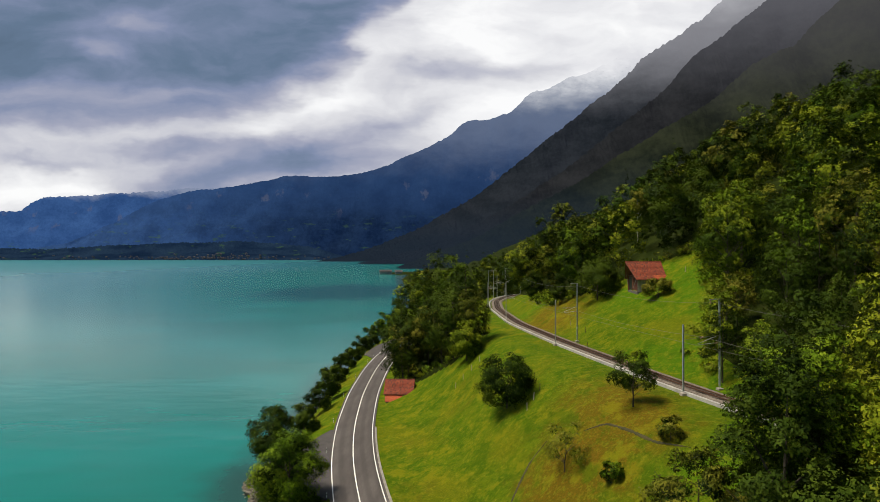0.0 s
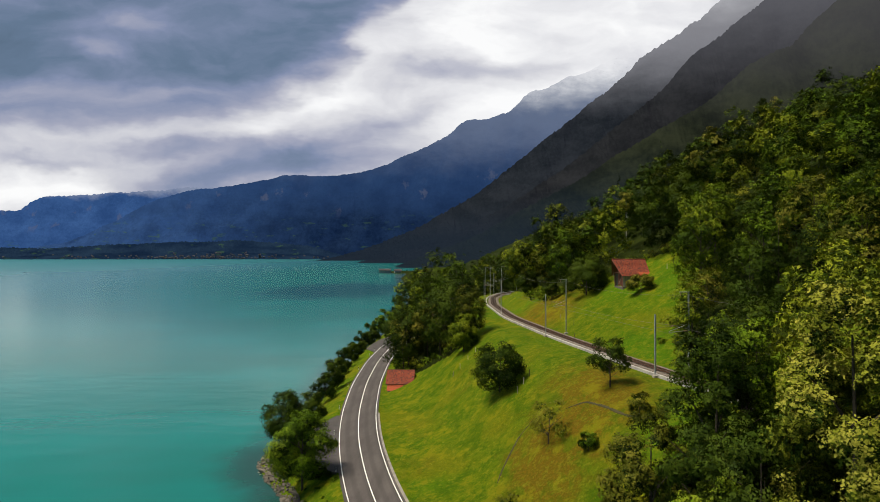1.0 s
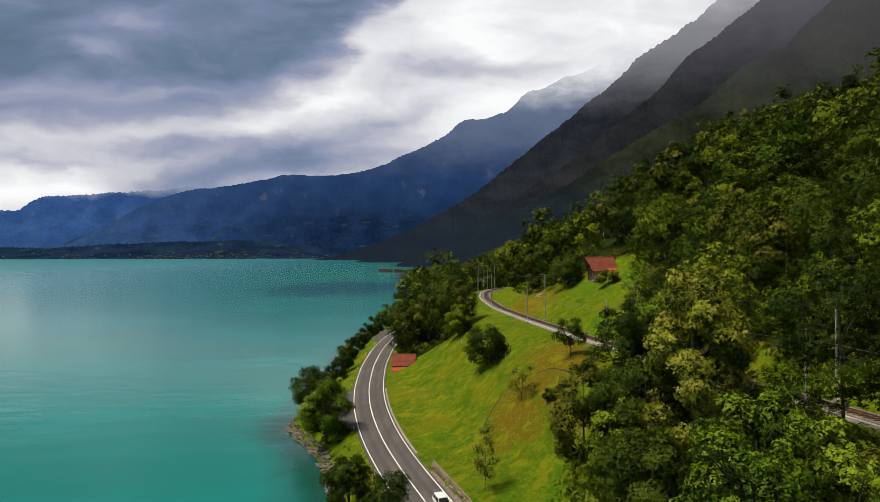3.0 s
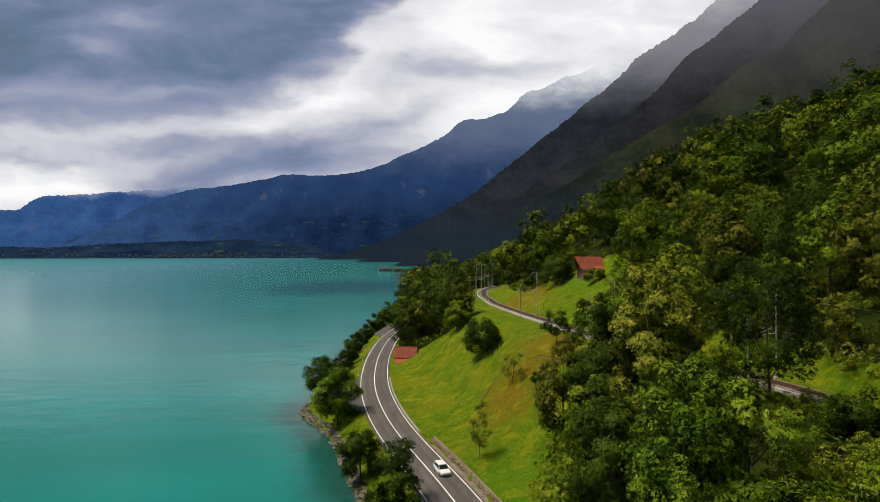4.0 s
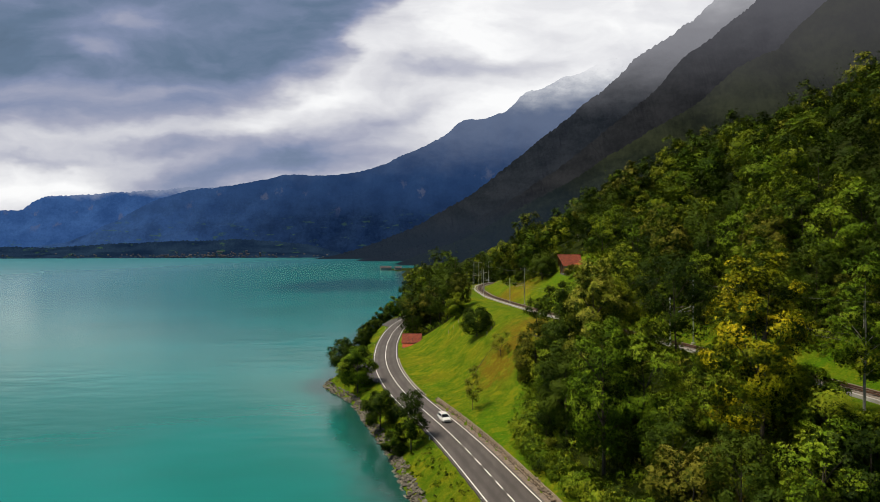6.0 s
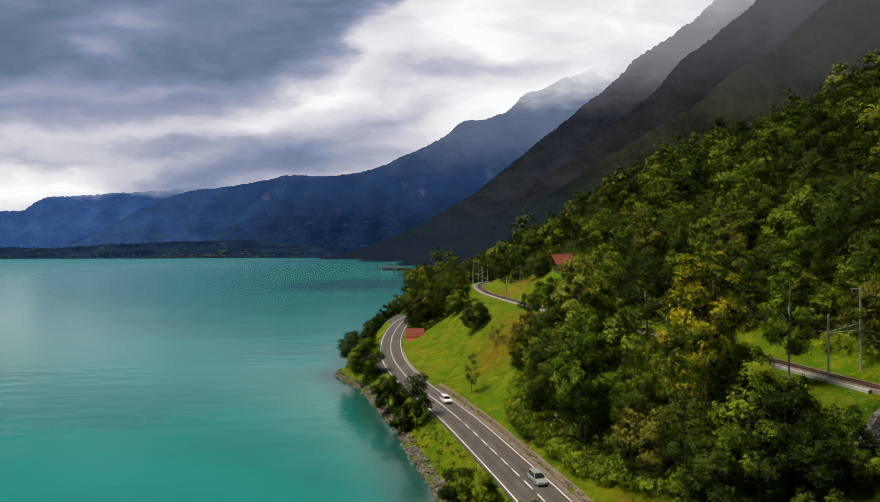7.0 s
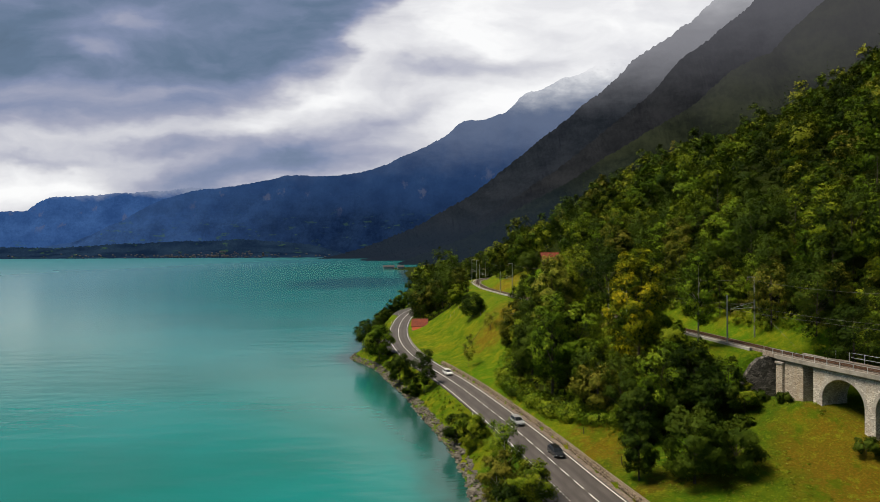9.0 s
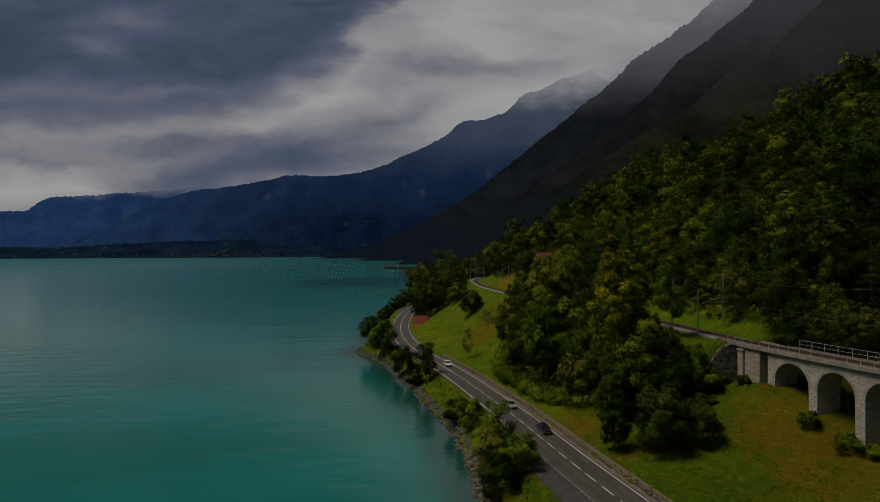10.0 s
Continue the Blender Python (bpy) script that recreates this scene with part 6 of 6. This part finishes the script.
def barn():
    r = random.Random(9)
    t = thing("barn", pose(43.2, 134.2, 33.1, 0, 0, 3), "weathered wooden barn with rusty red tiled roof", "barn")
    L, D, H, R = 5.9, 5.6, 3.1, 6.2
    part("front_wall", boards(bmesh.new(), 0, L, 0, -0.6, H, r), m_planks, t, "grey weathered upright boards")
    part("back_wall", boards(bmesh.new(), 0, L, D, -0.3, H, r), m_planks, t)
    gable = lambda y: H + (R - H) * (1 - abs(y - D / 2) / (D / 2)) - 0.1
    part("end_wall", boards(bmesh.new(), 0, D, L, -0.3, gable, r, 0.24, True), m_planks, t)
    part("gable_boards", boards(bmesh.new(), D * 0.42, D, 0.9, -0.3, lambda y: min(2.6, gable(y)), r, 0.26, True), m_redwood, t, "dark reddish boards of the open gable")
    part("plinth", block(bmesh.new(), -0.1, L + 0.1, -0.1, D + 0.1, -1.8, -0.25, 0.05), m_dark_stone, t, "dark rough stone base")
    for y in (0.1, D * 0.5, D - 0.1):
        part("post", block(bmesh.new(), -0.1, 0.1, y - 0.1, y + 0.1, -0.3, gable(y) if y != D * 0.5 else R - 0.3, 0.02), m_redwood, t)
    part("beam", block(bmesh.new(), -0.12, 0.08, -0.3, D + 0.3, H - 0.2, H + 0.02, 0.02), m_redwood, t)
    part("brace", tube(bmesh.new(), (-0.6, D - 0.2, H + 0.6), (0, D - 0.1, 0.3), 0.07, 0.07, 6), m_planks, t)
    part("brace", tube(bmesh.new(), (0.0, D * 0.5, 0.2), (0, 0.2, H - 0.2), 0.07, 0.07, 6), m_planks, t)
    part("loft_boards", block(bmesh.new(), 0.2, L - 0.1, 0.1, D - 0.1, H - 0.35, H - 0.25), m_redwood, t)
    roof = part("roof", slab(slab(bmesh.new(), -0.5, L + 0.5, -0.75, H - 0.75, D / 2, R, 0.1, 1.3), -0.5, L + 0.5, D + 0.75, H - 0.75, D / 2, R, 0.1, 1.3), m_redwood, t)
    part("front_tiles", tiled(bmesh.new(), -0.5, L + 0.5, -0.75, H - 0.74, D / 2, R + 0.02, 15, r, ridge=1.3), m_roof, roof, "rusty red tiles")
    part("back_tiles", tiled(bmesh.new(), -0.5, L + 0.5, D + 0.75, H - 0.74, D / 2, R + 0.02, 15, r, ridge=1.3), m_roof, roof, "rusty red tiles")
    part("new_tiles", tiled(bmesh.new(), L - 2.2, L + 0.48, -0.77, H - 0.70, 0.05, H + 0.19, 3, r), m_bright_tile, roof, "patch of brighter orange tiles")
    part("ridge_cap", tube(bmesh.new(), (-1.82, D / 2, R + 0.02), (L + 0.52, D / 2, R + 0.02), 0.11, 0.11, 8), m_roof, roof)
    for i in range(5):
        part("stacked_log", tube(bmesh.new(), (0.35 + 0.1 * i, 0.4 + 0.35 * i, -0.1 + 0.2 * (i % 2)), (0.5 + 0.1 * i, 1.2 + 0.3 * i, 0.6), 0.08, 0.08, 6), m_planks, t)
    return t


m_bright_tile = varied("new_roof_tile", [(0.42, 0.075, 0.020), (0.46, 0.095, 0.028), (0.36, 0.062, 0.018)], 2.5)
barn()


def hut():
    r = random.Random(19)
    t = thing("roadside_hut", pose(-13.4, 149.3, 5.0, 0, 0, -3), "small hut with red tiled roof beside the road", "hut")
    L, D, H, R = 6.6, 6.4, 2.3, 5.0
    part("front_wall", block(bmesh.new(), 0, L, 0, 0.25, -0.6, H, 0.02), m_mortar, t, "grey rendered wall")
    part("back_wall", block(bmesh.new(), 0, L, D - 0.25, D, -0.6, H, 0.02), m_mortar, t)
    g = lambda y: H + (R - H) * (1 - abs(y - D / 2) / (D / 2)) - 0.1
    for x in (0.03, L - 0.03):
        part("gable", boards(bmesh.new(), 0.02, D - 0.02, x, -0.6, g, r, 0.25, True), m_redwood, t, "dark red boarded gable")
    part("door", block(bmesh.new(), -0.07, 0.0, 2.4, 3.6, -0.3, 1.7, 0.01), m_planks, t, "grey plank door")
    roof = part("roof", slab(slab(bmesh.new(), -0.3, L + 0.4, -0.4, H - 0.3, D / 2, R, 0.1), -0.3, L + 0.4, D + 0.4, H - 0.3, D / 2, R, 0.1), m_redwood, t)
    part("front_tiles", tiled(bmesh.new(), -0.3, L + 0.4, -0.4, H - 0.29, D / 2, R + 0.02, 14, r), m_roof, roof, "dull red tiles")
    part("back_tiles", tiled(bmesh.new(), -0.3, L + 0.4, D + 0.4, H - 0.29, D / 2, R + 0.02, 14, r), m_roof, roof, "dull red tiles")
    part("ridge_cap", tube(bmesh.new(), (-0.32, D / 2, R + 0.02), (L + 0.42, D / 2, R + 0.02), 0.1, 0.1, 8), m_roof, roof)
    lean = part("lean_to", block(bmesh.new(), 0.5, 4.0, -1.7, -0.02, -0.6, 0.55, 0.02), m_mortar, t, "low grey lean-to")
    part("lean_to_roof", tiled(bmesh.new(), 0.2, 4.3, -2.0, 0.62, 0.05, 1.95, 8, r), m_bright_tile, lean, "orange-red tiles")
    return t


hut()


# ---------------------------------------------------------------- cars on the road
def paint(name, col):
    m, n = material(name)
    finish(n, n.mix(n.noise(n.where, 2.0), col, tuple(c * 0.85 for c in col)), 0.3, 0.1, None, 0, 0.5, Coat_Weight=0.6, Coat_Roughness=0.08)
    return m


def loft(bm, stations):
    """A closed body through cross-sections (y, half width, bottom, shoulder, top, top half width)."""
    rows = []
    for y, w_, z0, zs, zt, wt in stations:
        rows.append([bm.verts.new(p) for p in ((-w_ * 0.94, y, z0), (-w_, y, (z0 + zs) / 2), (-w_ * 0.97, y, zs), (-wt, y, zt), (wt, y, zt), (w_ * 0.97, y, zs), (w_, y, (z0 + zs) / 2), (w_ * 0.94, y, z0))])
    for a, b in zip(rows[:-1], rows[1:]):
        for i in range(8):
            j = (i + 1) % 8
            bm.faces.new((a[i], a[j], b[j], b[i]))
    bm.faces.new(rows[0][::-1]), bm.faces.new(rows[-1])
    bmesh.ops.recalc_face_normals(bm, faces=bm.faces)
    return bm


def car(x, y, mat, label, tall=0.0):
    sl = float(road_x(y + 1) - road_x(y - 1)) / 2
    t = thing("car", pose(x, y, ROAD_Z + 0.03, 0, 0, -math.degrees(math.atan(sl))), label, "car", "cars on the road")
    h = tall
    part("body", loft(bmesh.new(), [(-2.18, 0.66, 0.34, 0.55, 0.62, 0.6), (-2.08, 0.84, 0.24, 0.66, 0.74, 0.74), (-1.2, 0.9, 0.2, 0.80, 0.94, 0.78), (0.0, 0.91, 0.2, 0.86, 0.98, 0.8), (1.6, 0.9, 0.22, 0.9, 1.02, 0.78), (2.05, 0.84, 0.3, 0.86, 0.98, 0.7), (2.16, 0.7, 0.4, 0.7, 0.8, 0.6)]), mat, t)
    part("windows", loft(bmesh.new(), [(-1.15, 0.82, 0.80, 0.9, 0.95, 0.78), (-0.30, 0.84, 0.80, 1.12, 1.40 + h, 0.68), (1.45, 0.84, 0.80, 1.12, 1.42 + h, 0.68), (2.06, 0.78, 0.80, 0.98, 1.06, 0.70)]), m_dark_glass, t, "dark tinted windows")
    part("roof", loft(bmesh.new(), [(-0.40, 0.70, 1.36 + h, 1.40 + h, 1.43 + h, 0.62), (0.4, 0.72, 1.37 + h, 1.45 + h, 1.49 + h, 0.64), (1.62, 0.70, 1.36 + h, 1.42 + h, 1.46 + h, 0.60)]), mat, t)
    for sx in (-1, 1):
        for zz, yy0 in ((-0.42, -1.12), (0.42, 0.42), (1.28, 1.9)):
            part("pillar", tube(bmesh.new(), (sx * 0.82, yy0, 0.90), (sx * 0.69, zz, 1.40 + h), 0.05, 0.05, 5), mat, t)
        part("headlight", block(bmesh.new(), sx * 0.66 - 0.17, sx * 0.66 + 0.17, -2.13, -1.95, 0.56, 0.70, 0.03), m_lamp, t, "clear headlight")
        part("tail_light", block(bmesh.new(), sx * 0.68 - 0.12, sx * 0.68 + 0.12, 1.98, 2.12, 0.68, 0.9, 0.03), m_red_lamp, t, "red tail light")
        part("mirror", block(bmesh.new(), sx * 0.98 - 0.1, sx * 0.98 + 0.1, -0.78, -0.62, 0.92, 1.06, 0.03), mat, t)
        for yy in (-1.32, 1.34):
            wh = part("wheel", tube(bmesh.new(), (sx * 0.68, yy, 0.32), (sx * 0.93, yy, 0.32), 0.32, 0.32, 16), m_rubber, t, "black tyre")
            part("rim", tube(bmesh.new(), (sx * 0.9, yy, 0.32), (sx * 0.945, yy, 0.32), 0.21, 0.19, 10), m_galv, wh, "silver rim")
    part("grille", block(bmesh.new(), -0.42, 0.42, -2.2, -2.1, 0.36, 0.56, 0.02), m_rubber, t, "black grille")
    part("number_plate", block(bmesh.new(), -0.26, 0.26, -2.225, -2.195, 0.42, 0.53), m_line, t, "blank white plate")
    return t


m_lamp = plain("lamp_glass", (0.75, 0.76, 0.78), (0.85, 0.86, 0.88), 3, 0.15)
m_red_lamp = plain("red_lamp", (0.35, 0.01, 0.01), (0.45, 0.02, 0.02), 3, 0.2)
car(float(road_x(2.0)) + 1.85, 2.0, paint("silver_paint", (0.30, 0.315, 0.33)), "silver estate car driving on the lakeside road", 0.08)
car(float(road_x(-17.0)) + 1.9, -17.0, paint("black_paint", (0.012, 0.012, 0.014)), "black car driving on the lakeside road")
car(float(road_x(52.0)) + 1.8, 52.0, paint("white_paint", (0.80, 0.80, 0.80)), "white car driving on the lakeside road", 0.05)


# ---------------------------------------------------------------- far shore
def house_into(vs, fs, ids, x, y, z, w_, d, h, r):
    """Adds a small far house with a gabled roof."""
    b = len(vs)
    vs += [(x - w_, y - d, z - 4), (x + w_, y - d, z - 4), (x + w_, y + d, z - 4), (x - w_, y + d, z - 4), (x - w_, y - d, z + h), (x + w_, y - d, z + h), (x + w_, y + d, z + h), (x - w_, y + d, z + h), (x - w_, y, z + h + r), (x + w_, y, z + h + r)]
    fs += [tuple(b + i for i in f) for f in ((0, 1, 5, 4), (1, 2, 6, 5), (2, 3, 7, 6), (3, 0, 4, 7), (4, 5, 9, 8), (6, 7, 8, 9), (5, 6, 9), (7, 4, 8))]
    k = rs.choice([0, 0, 1])
    ids += [k, k, k, k, 2, 2, k, k]


vs, fs, ids = [], [], []
for i in range(170):
    y = rs.uniform(4175, 4230)
    kx = rs.choice([rs.gauss(-0.40, 0.05), rs.gauss(-0.33, 0.06), rs.uniform(-0.72, -0.18)])
    z = abs(rs.gauss(0, 16)) + 2
    house_into(vs, fs, ids, kx * y, y - z * 0.5, z, rs.uniform(3, 7), rs.uniform(3, 5), rs.uniform(2, 4.5), rs.uniform(2.5, 4))
m_far_white = plain("far_render", (0.03, 0.036, 0.055), (0.075, 0.08, 0.105), 0.05, 0.9)
m_far_brown = plain("far_timber", (0.03, 0.032, 0.04), (0.06, 0.056, 0.062), 0.05, 0.9)
m_far_roof = plain("far_roof", (0.05, 0.045, 0.055), (0.08, 0.065, 0.07), 0.05, 0.9)
tagged(new("far_village", mesh_of("far_village", vs, fs, [m_far_white, m_far_brown, m_far_roof], ids)), "tiny houses of a village on the far shore", "village", kind="stuff")


m_house = plain("white_render", (0.30, 0.31, 0.33), (0.45, 0.45, 0.46), 0.3, 0.9)


def lake_house(x, y, w_, label):
    z = 1.2
    t = thing("lakeside_house", pose(x, y, z, 0, 0, 8), label, "house", "houses on the headland")
    part("wall", block(bmesh.new(), -w_, w_, -4, 4, -2, 5, 0.1), m_house, t)
    part("roof", slab(slab(bmesh.new(), -w_ - 1, w_ + 1, -5, 4.6, 0, 8, 0.4), -w_ - 1, w_ + 1, 5, 4.6, 0, 8, 0.4), m_far_roof, t)
    return t


lake_house(-112, 1262, 12, "long white house on the wooded headland")
lake_house(-84, 1245, 7, "small white house on the wooded headland")

# ---------------------------------------------------------------- meadow growth and fences
vs, fs = [], []
rg = np.random.default_rng(77)
n_t = 16000
tx, ty = rg.uniform(-20, 62, n_t), rg.uniform(-60, 150, n_t)
keep = (((tx > road_x(ty) + 6.2) & (tx < rail_x(ty) - 3.2)) | ((tx > rail_x(ty) + 3.6) & (tx < rail_x(ty) + 18)) | ((tx > shore_x(ty) + 2.2) & (tx < road_x(ty) - 4.6))) & ~wooded(tx, ty)
tx, ty = tx[keep], ty[keep]
tz = land(tx, ty)
tv, tf = [], []
for x, y, z in zip(tx, ty, tz):
    s = rg.uniform(0.14, 0.38)
    for k in range(4):
        a = rg.uniform(0, 6.28)
        c, d = math.cos(a), math.sin(a)
        b0 = len(tv)
        tv += [(x - d * 0.12, y + c * 0.12, z - 0.02), (x + d * 0.12, y - c * 0.12, z - 0.02), (x + c * s, y + d * s, z + s * 0.16)]
        tf.append((b0, b0 + 1, b0 + 2))
m_blade = leaves("grass_blades", [(0.10, 0.17, 0.006), (0.16, 0.21, 0.01), (0.23, 0.22, 0.02), (0.27, 0.20, 0.03)], 0.7)
tagged(new("grass_tufts", mesh_of("grass_tufts", tv, tf, m_blade)), "uneven tufts of tall green meadow grass", "grass", kind="stuff")


def fence_post(x, y, pale):
    t = thing("fence_post", pose(x, y, float(land(x, y)) - 0.2, rs.uniform(-4, 4), rs.uniform(-4, 4), 0), "weathered wooden fence post in the meadow", "fence post", "meadow fence posts")
    part("stake", tube(bmesh.new(), (0, 0, 0), (0, 0, 1.4), 0.07, 0.06, 7), m_planks if pale else m_bark, t)
    return t


for x, y in ((3.2, 126), (4.8, 127), (6.6, 128), (8.4, 129), (13.2, 93), (14.4, 94.5), (15.6, 96), (28.5, 119), (31, 131), (30, 141), (52, 130), (54, 131.5), (24, -12.5), (26.5, -27)):
    fence_post(x, y, rs.random() < 0.7)
